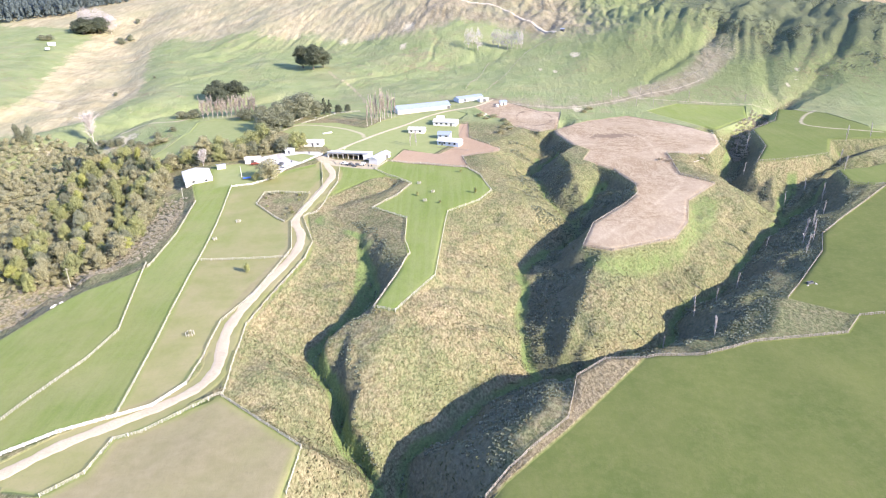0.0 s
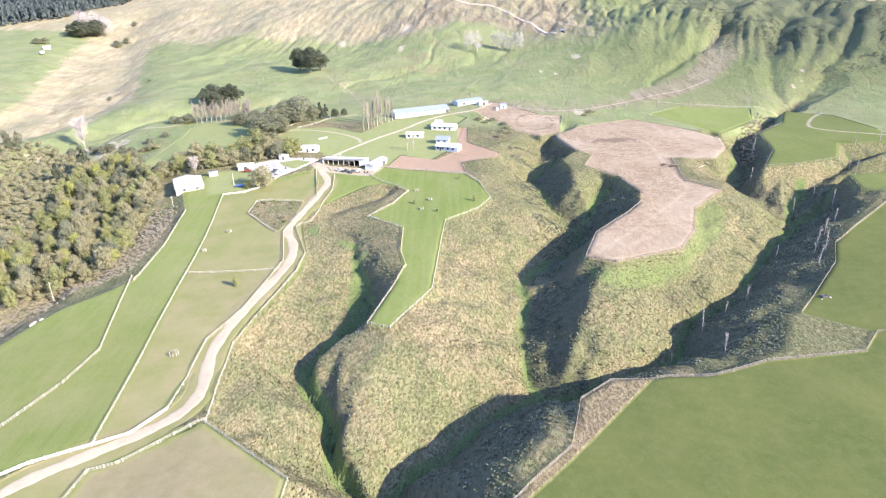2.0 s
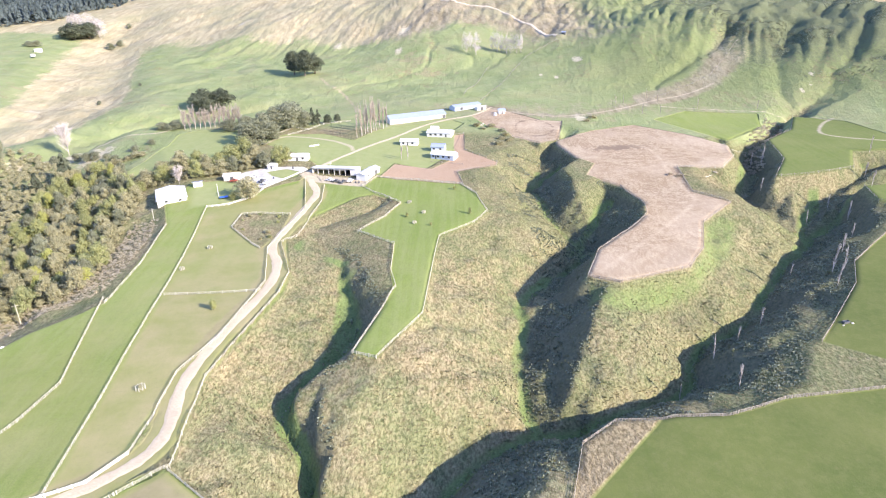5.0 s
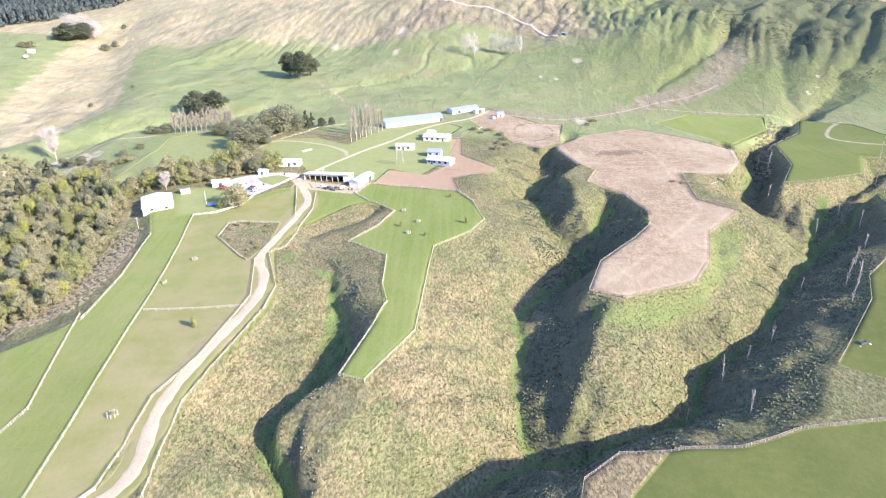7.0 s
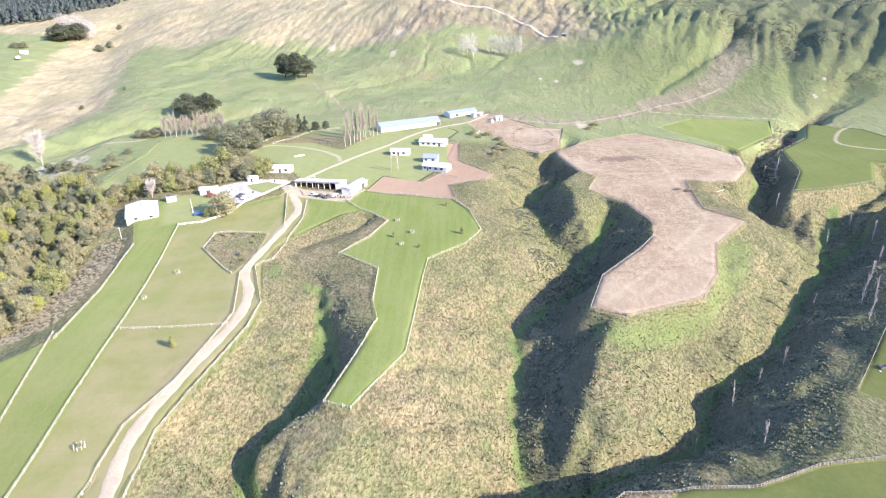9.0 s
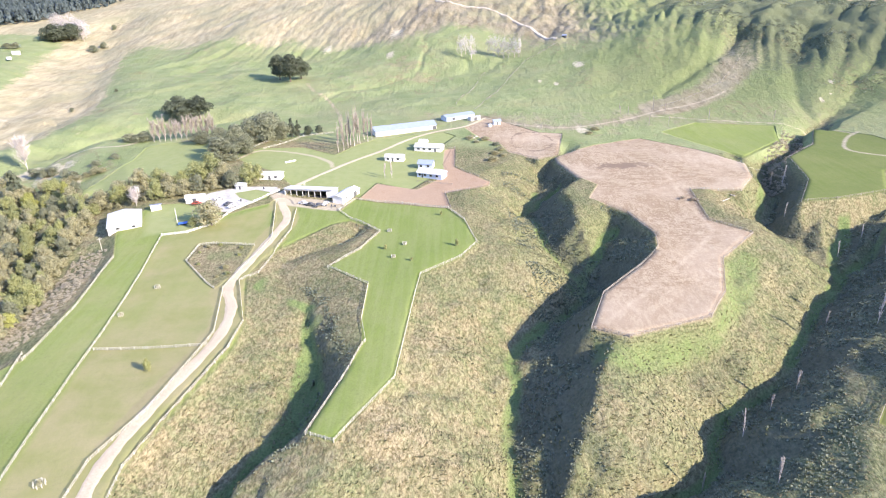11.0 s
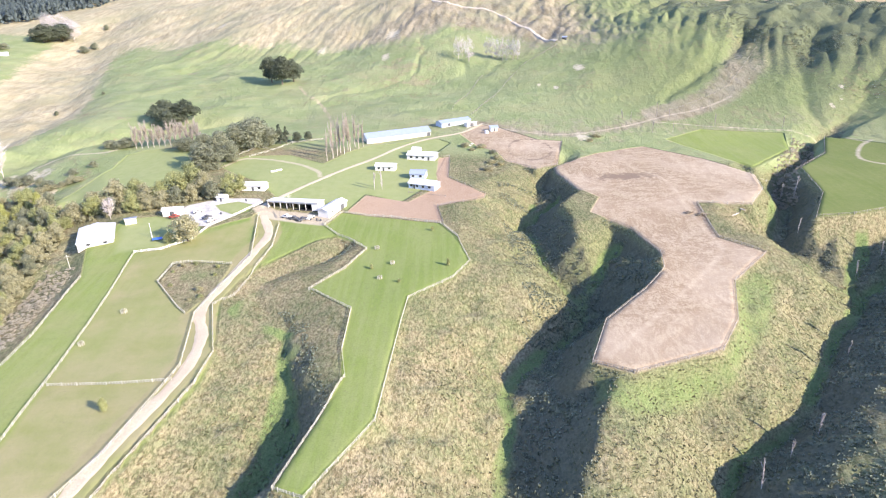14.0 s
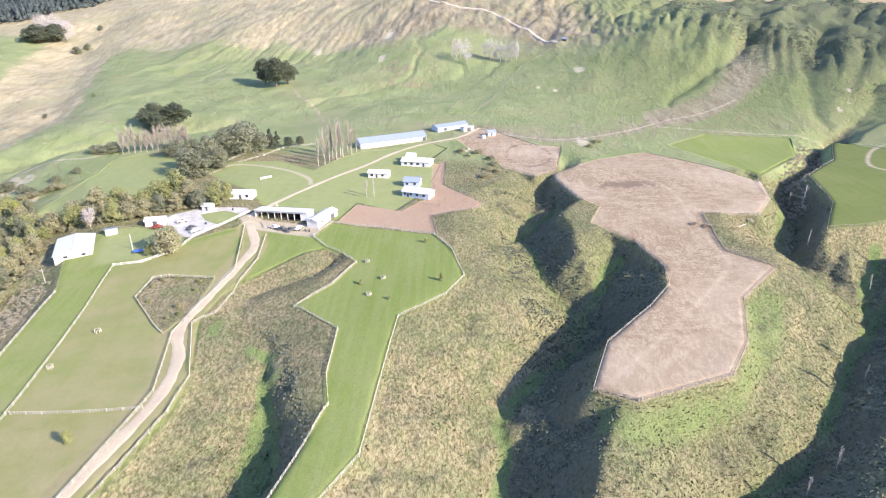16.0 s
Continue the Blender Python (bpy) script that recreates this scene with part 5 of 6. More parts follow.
def farm_vehicle(x, y, turn, colour, label, name="utility_truck"):
    v = thing(name, x, y, turn, label, "vehicle")
    body = prism(bmesh.new(), [(-2.4, 0.45), (2.4, 0.45), (2.45, 0.95), (1.3, 1.1), (0.75, 1.75), (-0.6, 1.8), (-0.75, 1.1), (-2.4, 1.05)], -0.9, 0.9)
    bmesh.ops.bevel(body, geom=list(body.edges), offset=0.06, segments=1, affect="EDGES")
    part("body", body, colour, v)
    for k in (-0.91, 0.91):
        part("side_window", prism(bmesh.new(), [(-0.5, 1.15), (1.05, 1.15), (0.68, 1.65), (-0.48, 1.7)], min(k, 0.97 * k), max(k, 0.97 * k)), GLASS, v)
    for i in (-1.5, 1.5):
        for k in (-0.85, 0.85):
            w = part("wheel", tube(bmesh.new(), (i, k - 0.13, 0.36), (i, k + 0.13, 0.36), 0.36, 0.36, 14), RUBBER, v)
            part("rim", tube(bmesh.new(), (i, k - 0.14, 0.36), (i, k + 0.14, 0.36), 0.2, 0.2, 10), STEEL, w)
    return v


farm_vehicle(-58.7, 382.1, -15, STEEL, "dark utility truck parked before the open shed")
farm_vehicle(-62.6, 384.4, 160, WHITE, "white utility truck parked before the open shed")
farm_vehicle(-108.5, 393.1, 25, WHITE, "white car parked on the paved yard", "parked_car")
farm_vehicle(-101.5, 385.2, 60, STEEL, "dark grey car parked on the paved yard", "parked_car")
farm_vehicle(-98.7, 382.1, 55, WHITE, "pale car parked beside the garden fence", "parked_car")
farm_vehicle(-118.6, 388.0, 10, RED, "dull red car beside the small white shed", "parked_car")
farm_vehicle(-50.9, 382.8, 70, WHITE, "white utility truck before the shed bays")


def yard_drum(x, y, label, material=STEEL):
    d = thing("oil_drum", x, y, 0, label, "drum", "yard drums")
    part("barrel", tube(bmesh.new(), (0, 0, 0), (0, 0, 1.0), 0.42, 0.42, 12), material, d)
    part("lid", tube(bmesh.new(), (0, 0, 1.0), (0, 0, 1.05), 0.38, 0.36, 12), material, d)
    return d


for x, y in [(-45.5, 380.0), (-47.5, 380.6), (-50.5, 381.2), (-55.0, 382.0), (-88.0, 405.5), (-96.0, 389.5)]:
    yard_drum(x, y, "dark steel drum standing at the edge of the yard")


def water_trough(x, y, turn, long, label, material=CONCRETE):
    """A long open trough with a rim round a hollow."""
    t = thing("water_trough", x, y, turn, label, "trough", "water troughs")
    for a, b, c, d in ((-long / 2, long / 2, -0.6, -0.48), (-long / 2, long / 2, 0.48, 0.6), (-long / 2, -long / 2 + 0.12, -0.48, 0.48), (long / 2 - 0.12, long / 2, -0.48, 0.48)):
        part("side", box(bmesh.new(), a, b, c, d, -0.1, 0.75), material, t)
    part("base", box(bmesh.new(), -long / 2 + 0.12, long / 2 - 0.12, -0.48, 0.48, -0.1, 0.15), material, t)
    part("water_surface", box(bmesh.new(), -long / 2 + 0.12, long / 2 - 0.12, -0.48, 0.48, 0.15, 0.58), GLASS, t)
    return t


water_trough(-84.2, 454.8, 40, 7.0, "long whitish trough on the lawn inside the looping track", WHITE)
water_trough(137.0, 220.5, 15, 2.4, "dark trough on trampled ground in the paddock", STEEL)


def field_stone(x, y, size, label):
    """An uneven boulder, half sunk."""
    g = random.Random(int(x * 7 + y))
    s = thing("boulder", x, y, g.uniform(0, 360), label, "stone", "loose stones")
    bm = bmesh.new()
    bmesh.ops.create_icosphere(bm, subdivisions=2, radius=size)
    for v in bm.verts:
        v.co *= g.uniform(0.78, 1.15)
        v.co.z *= 0.6
    part("rock", bm, STONE, s)
    return s


for x, y, r in [(139.0, 220.0, 0.5), (135.4, 219.0, 0.4), (28.0, 502.0, 1.3), (30.0, 500.5, 1.0), (26.0, 504.0, 0.9), (31.5, 504.0, 1.1), (-150.5, 222.0, 0.9), (-152.5, 219.5, 1.2), (-153.5, 222.5, 0.8)]:
    field_stone(x, y, r, "pale weathered stone lying in the grass")
farm_vehicle(-54.3, 380.7, 40, STEEL, "dark grey utility truck parked beside the shed")


def trampoline(x, y):
    t = thing("trampoline", x, y, 20, "blue-sheeted frame standing on the garden lawn", "trampoline")
    part("mat", box(bmesh.new(), -2.2, 2.2, -1.5, 1.5, 0.75, 0.85, 0.03), BLUE, t)
    for i in (-2.0, 2.0):
        for j in (-1.3, 1.3):
            part("leg", tube(bmesh.new(), (i, j, -0.1), (i, j, 0.75), 0.05, 0.05), STEEL, t)
    return t


trampoline(-116.9, 363.2)


def mast(x, y, tall, label, name="flag_pole", arm=False):
    m = thing(name, x, y, 30, label, "pole")
    part("shaft", tube(bmesh.new(), (0, 0, -0.5), (0, 0, tall), 0.2, 0.12, 8), WHITE if not arm else TIMBER, m)
    part("cap", tube(bmesh.new(), (0, 0, tall), (0, 0, tall + 0.15), 0.16, 0.05, 8), WHITE, m)
    if arm:
        part("cross_arm", box(bmesh.new(), -1.1, 1.1, -0.06, 0.06, tall - 0.7, tall - 0.55), TIMBER, m)
    return m


mast(-120.7, 366.1, 7.0, "thick white pole standing on the garden lawn")
mast(-167.5, 256.3, 9.0, "tall pale power pole at the edge of the bush", "power_pole", True)
mast(-148.0, 344.0, 6.5, "pale power pole beside the low-roofed house", "power_pole", True)
mast(-63.6, 396.9, 6.5, "pale power pole behind the open shed", "power_pole", True)


def planter_ring(x, y, r, label):
    """A little round pen of posts with a rail, round a young shrub."""
    r *= 0.72
    p = thing("tree_guard", x, y, dice.uniform(0, 90), label, "tree guard", "tree guards")
    n = 8
    for k in range(n):
        a = 2 * math.pi * k / n
        part("post", box(bmesh.new(), r * math.cos(a) - 0.09, r * math.cos(a) + 0.09, r * math.sin(a) - 0.09, r * math.sin(a) + 0.09, -0.2, 1.2), TIMBER, p)
    for z in (0.5, 1.0):
        bm = bmesh.new()
        for k in range(n):
            a, b = 2 * math.pi * k / n, 2 * math.pi * (k + 1) / n
            tube(bm, (r * math.cos(a), r * math.sin(a), z), (r * math.cos(b), r * math.sin(b), z), 0.05, 0.05, 4)
        part("rail", bm, TIMBER, p)
    share("shrub", KINDS["olive"][0], Matrix.Diagonal((r * 1.1, r * 1.1, 1.5, 1)), p)
    return p

# ---- fences ----
def fence(name, line, style, label, wood):
    """A fence along a line on the plan: posts as parts, its battens and rails each as one part."""
    white = style == "rail"
    p = np.array(line, float)
    seg = np.hypot(*np.diff(p, axis=0).T)
    s = np.concatenate([[0], np.cumsum(seg)])
    f = thing("fence", p[0, 0], p[0, 1], 0, label, "fence", "paddock fences")
    o = np.array(f.matrix_world.translation)
    def at(d):
        return np.interp(d, s, p[:, 0]), np.interp(d, s, p[:, 1])
    step = 3.0 if white else (4.6 if style == "batten" else 7.0)
    d = np.unique(np.concatenate([np.arange(0, s[-1], step), s]))
    x, y = at(d)
    z = land(x, y)[0]
    heading = np.degrees(np.arctan2(np.gradient(y), np.gradient(x))) if len(d) > 2 else np.zeros(len(d))
    for k in range(len(d)):
        share("post", POST_WHITE if white else POST if wood is TIMBER else POST_GREY, pose(x[k] - o[0], y[k] - o[1], z[k] - o[2], 0, 0, heading[k]), f)
    tops = ((0.35, 0.17), (0.75, 0.17), (1.12, 0.17)) if white else (((0.35, 0.06), (0.70, 0.06), (1.05, 0.09)) if style == "batten" else ((0.55, 0.07), (1.0, 0.09)))
    dd = np.unique(np.concatenate([np.arange(0, s[-1], 1.5), s]))
    x, y = at(dd)
    z = land(x, y)[0]
    for top, tall in tops:
        n = len(dd)
        tx, ty = np.gradient(x), np.gradient(y)
        ln = np.hypot(tx, ty) + 1e-9
        ox, oy = -ty / ln * 0.03, tx / ln * 0.03
        rows = []
        for sx, dz in ((1, 0.0), (1, -tall), (-1, -tall), (-1, 0.0)):
            rows.append(np.stack([x + sx * ox - o[0], y + sx * oy - o[1], z + top + dz - o[2]], axis=1))
        v = np.concatenate(rows)
        faces = [(a * n + i, b * n + i, b * n + i + 1, a * n + i + 1) for i in range(n - 1) for a, b in ((0, 1), (1, 2), (2, 3), (3, 0))]
        ob = new("rail", solid("rail", v, faces, TIMBER_WHITE if white else wood))
        ob.parent = f
    if style == "batten":
        d = np.arange(0.45, s[-1], 0.9)
        x, y = at(d)
        z = land(x, y)[0]
        e = 0.4
        x1, y1 = at(np.minimum(d + e, s[-1]))
        ln = np.hypot(x1 - x, y1 - y) + 1e-9
        ux, uy = (x1 - x) / ln * 0.05, (y1 - y) / ln * 0.05
        nx, ny = -uy, ux
        base = []
        for a, b in ((-1, -0.5), (1, -0.5), (1, 0.5), (-1, 0.5)):
            for zz in (0.08, 1.12):
                base.append(np.stack([x + a * ux + b * nx * 1.4 - o[0], y + a * uy + b * ny * 1.4 - o[1], z + zz - o[2]], axis=1))
        v = np.concatenate(base)
        n = len(d)
        faces = []
        for a, b in ((0, 2), (2, 4), (4, 6), (6, 0)):
            faces.append(np.stack([np.arange(n) + k * n for k in (a, b, b + 1, a + 1)], axis=1))
        ob = new("batten", solid("batten", v, np.concatenate(faces), wood))
        ob.parent = f
        tagged(ob, kind="stuff")
    return f


def post_mesh(w, tall, material):
    bm = box(bmesh.new(), -w / 2, w / 2, -w / 2, w / 2, -0.4, tall, 0.02)
    mesh = bpy.data.meshes.new("post")
    bm.to_mesh(mesh)
    bm.free()
    mesh.materials.append(material)
    return mesh


POST, POST_GREY, POST_WHITE = post_mesh(0.2, 1.25, TIMBER), post_mesh(0.18, 1.2, OLD_TIMBER), post_mesh(0.22, 1.3, TIMBER_WHITE)
STYLE = {"hill1": "wire", "hill2": "wire", "ridge": "wire", "ne": "wire", "ne2": "wire", "bare_n": "wire", "drive": "rail", "paved": "rail"}
SAYS = {"rail": "white painted post-and-rail fence along the drive", "batten": "pale timber post-and-batten fence round a paddock", "wire": "pale post-and-wire fence on the far paddocks"}
for key, line in FENCES.items():
    style = STYLE.get(key, "batten")
    grey = key in ("east", "east2", "ne", "ne2", "bare_w", "bare_e", "hill1", "hill2", "ridge")
    fence(key, line, style, SAYS[style].replace("pale", "grey weathered") if grey else SAYS[style], OLD_TIMBER if grey else TIMBER)
for line in (BARE2[4:], BARE3[5:9] + BARE3[9:13], [(-5.4, 416.0), (14.0, 408.0)]):
    fence("soil", line, "wire", "grey weathered post-and-wire fence round bare soil", OLD_TIMBER)

# ---- trees and bush, place by place ----
BUSH = [(-250.1, 452.3), (-205.0, 428.7), (-176.1, 395.5), (-166.2, 360.7), (-163.9, 340.5), (-153.9, 305.8), (-149.0, 268.5), (-166.7, 263.4), (-184.4, 250.2), (-214.0, 258.2), (-217.6, 274.0), (-221.9, 322.0), (-224.5, 356.4), (-238.4, 410.5)]
KANUKA = [(-333.8, 474.6), (-292.7, 491.1), (-255.8, 454.6), (-239.9, 411.8), (-226.6, 356.3), (-222.2, 319.7), (-218.1, 272.1), (-225.3, 239.8), (-311.4, 309.6), (-428.8, 476.6)]
for k, (x, y) in enumerate(scatter(BUSH, 6.4, 11)):
    kind = dice.choice(["olive", "olive", "green", "green", "yellow" if dice.random() < 0.75 else "olive", "grey"])
    tall = dice.uniform(6.0, 13.0)
    leafy(kind, x, y, (4.0 + 0.45 * tall) * dice.uniform(0.8, 1.1), tall, {"olive": "olive-green native bush tree on the valley side", "green": "dense green native bush tree on the valley side", "yellow": "yellow-green native tree in the bush", "grey": "grey-green tree in the valley bush"}[kind], 0.4, "bush trees")
canopy("valley_scrub", scatter(KANUKA, 4.2, 12), "scrub", (5.5, 8.0), (3.5, 6.0), "dense low brownish-green scrub on the far valley side", "scrub", 13)
canopy("bush_undergrowth", scatter(BUSH, 3.6, 16), "scrub", (3.8, 5.6), (2.5, 5.0), "low undergrowth between the native bush trees", "undergrowth", 17)

HEAD_SHRUBS = [(27.3, 498.6, 7.6, 3.7), (31.1, 489.8, 5.0, 2.5), (36.8, 495.0, 7.2, 3.4), (43.5, 482.3, 6.7, 2.9), (45.5, 471.6, 6.5, 3.3), (46.4, 458.7, 6.4, 2.6), (41.6, 463.5, 6.0, 3.0), (38.7, 450.7, 6.9, 3.8), (113.8, 512.0, 7.4, 3.1), (107.5, 502.9, 6.0, 2.7)]
CREEK_SHRUBS = [(-228.6, 443.0, 6.2, 3.2), (-225.6, 445.9, 8.0, 3.7), (-224.1, 452.7, 7.7, 4.9), (-221.0, 455.8, 8.2, 4.2), (-216.7, 456.5, 7.0, 3.0), (-211.5, 457.3, 7.4, 3.4), (-206.9, 458.4, 8.1, 5.1), (-203.3, 459.2, 8.8, 3.4), (-217.3, 431.4, 9.7, 4.7), (-215.3, 441.1, 9.1, 4.9)]
BRUSH = [(-160.6, 347.0), (-144.1, 342.6), (-137.2, 294.3), (-136.1, 262.7), (-159.3, 249.1), (-176.2, 217.4), (-211.8, 259.4), (-174.8, 262.4), (-152.5, 270.5), (-155.3, 306.4)]
canopy("slope_brush", scatter(BRUSH, 1.5, 19, 9000), "brush", (1.8, 3.2), (0.5, 1.3), "dry brown brush on the slope below the paddock fence", "brush", 20)
GROVE = [(-127.9, 463.7, 21.5, 15.6), (-127.7, 489.9, 18.7, 16.7), (-112.4, 511.2, 26.7, 19.7), (-123.5, 506.0, 15.8, 16.8), (-157.3, 509.2, 14.9, 9.0), (-117.3, 478.0, 14.7, 12.7), (-102.3, 513.3, 13.8, 12.8), (-137.4, 480.4, 13.8, 11.8), (-203.6, 523.6, 15.2, 7.1), (-213.0, 522.2, 11.1, 6.1), (-145.1, 511.5, 13.9, 10.9)]
for x, y, w, h in GROVE:
    leafy("gum", x, y, w, h, "broad grey-green gum tree in the shelter grove", 0.2)
for x, y, w, h in [(-213.3, 613.2, 25.8, 18.6), (-196.0, 614.2, 23.7, 19.6), (-203.5, 602.1, 18.5, 14.4), (-160.3, 757.2, 23.4, 25.5), (-143.6, 732.1, 24.7, 26.8), (-135.2, 744.6, 20.7, 21.8), (-85.3, 520.6, 7.3, 7.4), (-79.2, 524.6, 6.5, 6.7), (-563.3, 1064.5, 41.5, 24.9), (-548.0, 1085.4, 42.2, 25.3), (-561.6, 1069.1, 35.9, 19.0)]:
    leafy("dark", x, y, w, h, "dark dense macrocarpa tree on green pasture" if h > 9 else "small round dark conifer beside the yards", 0.3)
for x, y, w, h in [(-96.3, 516.7, 8.9, 13.8), (-92.3, 518.4, 7.9, 11.8), (-242.2, 432.6, 18.8, 22.0), (-251.6, 415.7, 10.2, 14.3)]:
    leafy("cone", x, y, w, h, "tall pointed dark conifer", 0.3)
for k in range(12):
    leafless("brown", -195 + 3.6 * k, 521 + 0.7 * k + dice.uniform(-0.6, 0.6), 0.95, dice.uniform(11.5, 14), "leafless brown poplar in a shelter row", "shelter row poplars")
for x, y, h in [(-57.9, 475.0, 15.5), (-55.1, 479.8, 18.0), (-53.3, 486.3, 15.6), (-52.3, 492.2, 18.0), (-49.3, 488.9, 20.4), (-48.4, 498.9, 18.5), (-46.4, 495.6, 20.4), (-44.6, 505.7, 16.6), (-41.6, 499.8, 15.6), (-39.6, 506.5, 14.6)]:
    leafless("brown", x, y, 0.40, h * 0.95, "tall pale leafless poplar beside the long barn", "barn poplars")
for x, y in [(-23.8, 422.3), (-20.0, 423.4)]:
    leafless("slim", x, y, 1.1, 9, "small leafless tree on the house lawn", "lawn trees")
for x, y, w, h in [(-276.9, 500.2, 1.0, 20.4), (-151.7, 391.3, 1.0, 8.9), (-593.8, 1132.3, 1.1, 26.5), (-568.2, 1127.0, 1.1, 27.4), (-588.1, 1132.4, 1.1, 24.7), (-556.6, 1116.6, 1.1, 26.5), (-532.9, 1091.0, 0.8, 29.0), (-540.4, 1102.4, 1.0, 27.7)]:
    leafless("plume" if y > 600 else "round", x, y, w * 0.95, h, "spreading leafless tree with whitish twigs", "whitish bare trees")
for x, y, h in [(28.5, 770.2, 21.4), (39.1, 759.2, 24.2), (33.2, 774.5, 19.4), (62.4, 762.5, 21.0), (67.4, 762.4, 20.1), (71.9, 757.1, 21.0), (76.7, 754.9, 20.0), (82.3, 752.4, 19.0), (87.0, 750.7, 18.1), (57.7, 767.9, 19.1)]:
    leafless("plume", x, y, 0.42, h, "tall whitish leafless poplar below the hill road", "hill poplars")
GULLY_POPLARS = [(151.0, 250.0, 8), (157.0, 264.0, 10.5), (169.0, 279.0, 8), (185.0, 299.0, 8), (148.0, 277.0, 5), (119.0, 240.0, 7), (108.0, 233.0, 6), (95.0, 222.0, 8), (93.0, 198.0, 8), (80.0, 210.0, 6), (186.2, 337.9, 7.6), (199.7, 344.8, 6.7), (201.6, 329.8, 9), (203.3, 448.3, 5.6), (196.0, 413.2, 10.3), (193.5, 421.2, 8.4), (174.3, 365.6, 6.6), (160.0, 262.0, 9), (217.4, 341.0, 8.1), (230.9, 368.2, 7.9), (253.1, 401.9, 9.0), (267.6, 401.6, 8.0)]
for x, y, h in GULLY_POPLARS:
    leafless("slim", x, y, 0.85, h, "slender leafless poplar planted on the gully floor", "gully poplars")
for k in range(10):
    leafless("poplar", dice.uniform(110, 245), dice.uniform(515, 560), 0.5, dice.uniform(5, 9), "slender leafless poplar on the hill paddocks", "hill paddock poplars")

BELT = [(-167.4, 407.8, 12.0, 9.0), (-157.7, 412.0, 12.7, 10.8), (-148.4, 414.9, 10.8, 9.8), (-141.1, 410.8, 8.8, 8.8), (-134.8, 413.7, 9.7, 8.7), (-127.7, 418.8, 12.6, 11.6), (-120.9, 424.4, 12.6, 11.6), (-114.0, 419.2, 9.7, 9.7), (-106.2, 409.4, 8.7, 8.7), (-98.2, 412.5, 7.7, 9.7), (-94.1, 418.6, 6.7, 8.7),
        (-174.0, 398.6, 11.2, 9.2), (-183.1, 392.3, 10.2, 8.1), (-164.7, 400.5, 10.0, 9.0), (-154.0, 397.9, 8.9, 7.9), (-142.8, 396.9, 8.8, 8.8), (-136.5, 398.9, 7.8, 7.8), (-130.2, 401.7, 8.8, 7.8), (-124.0, 405.6, 8.7, 7.8), (-117.1, 410.1, 7.8, 6.8), (-109.2, 412.6, 6.8, 6.8), (-197.7, 392.4, 9.3, 8.3), (-189.2, 401.6, 10.2, 8.1)]
for x, y, w, h in BELT:
    kind = dice.choice(["green", "olive", "green", "grey"])
    leafy(kind, x, y, w * 1.1, h * dice.uniform(1.05, 1.4), "leafy shelter tree behind the paved yard", 0.2, "belt trees")
BELT_FLOOR = [(-202.2, 394.2), (-147.4, 392.4), (-120.1, 404.7), (-96.2, 410.5), (-93.1, 420.4), (-115.9, 428.8), (-161.7, 417.1), (-199.5, 409.5)]
canopy("belt_undergrowth", scatter(BELT_FLOOR, 4.0, 23), "scrub", (3.0, 5.0), (2.0, 4.5), "shrubby undergrowth below the shelter belt trees", "undergrowth", 24)
EAST_GULLY = [(190, 425), (205, 455), (224, 478), (240, 505), (250, 500), (236, 472), (216, 448), (203, 425), (194, 405), (184, 408)]
canopy("gully_brush", scatter(EAST_GULLY, 2.3, 25), "brush", (2.2, 4.2), (1.2, 2.8), "greyish leafless brush along the gully floor", "brush", 26)
for x, y, w, h in [(-95.8, 336.3, 3.0, 1.6), (-90.7, 338.0, 2.4, 1.4), (-80.5, 334.6, 2.6, 1.5), (-79.5, 327.7, 2.2, 1.3), (-81.4, 315.3, 3.4, 2.0), (-79.3, 309.8, 2.6, 1.6), (-83.2, 307.7, 2.0, 1.2), (-94.8, 320.0, 2.2, 1.1), (-97.9, 331.4, 2.0, 1.0)]:
    leafy(dice.choice(["olive", "green"]), x, y, w, h, "low rounded shrub in the fenced garden patch", 0.15, "garden patch shrubs")
leafy("yellow", -133.0, 406.3, 4.5, 7, "bright yellow-green young tree in the shelter belt", 0.2, "belt trees")
leafy("olive", -102.3, 361.2, 15, 12.5, "broad olive-brown tree over the garden wall", 0.2, "garden trees")
leafy("green", -110.5, 360.8, 6, 5, "low green shrub tree beside the lawn", 0.2, "garden trees")
for x, y, w, h in [(-221.0, 458.1, 8.1, 5.1), (-229.6, 464.2, 8.1, 5.1), (-243.3, 473.9, 9.3, 6.2), (-249.2, 473.2, 9.1, 6.1), (-213.2, 471.9, 7.1, 4.1), (-204.2, 480.3, 7.0, 4.0), (-259.4, 479.4, 9.1, 6.1), (-274.7, 477.9, 10.2, 7.2), (-317.4, 473.6, 8.2, 15.4), (-309.2, 474.1, 8.2, 15.3), (-499.4, 1046.9, 17.7, 10.0), (-491.4, 1063.1, 13.3, 8.9), (-524.7, 1176.1, 10.1, 9.1), (-591.4, 997.7, 16.3, 8.1), (-584.1, 1004.4, 16.5, 8.3), (-350.3, 697.2, 5.4, 4.3), (-322.9, 736.6, 4.3, 3.2)]:
    leafy("grey", x, y, w, h, "grey-green shrubby tree beside the creek" if y < 480 else "lone grey-green tree on the open slope", 0.2, "creek trees" if y < 480 else "slope trees")
leafy("green", -84.0, 243.0, 3.4, 4.2, "small green tree standing alone in the paddock", 0.05, "paddock trees")
for x, y, w, h in [(14.9, 328.3, 2.2, 3.3), (8.1, 364.7, 1.7, 2.3), (-15.9, 328.3, 2.0, 2.2), (-4.0, 315.2, 1.6, 1.6)]:
    leafy("green", x, y, w, h, "young planted tree in the mown paddock", 0.05, "young paddock trees")
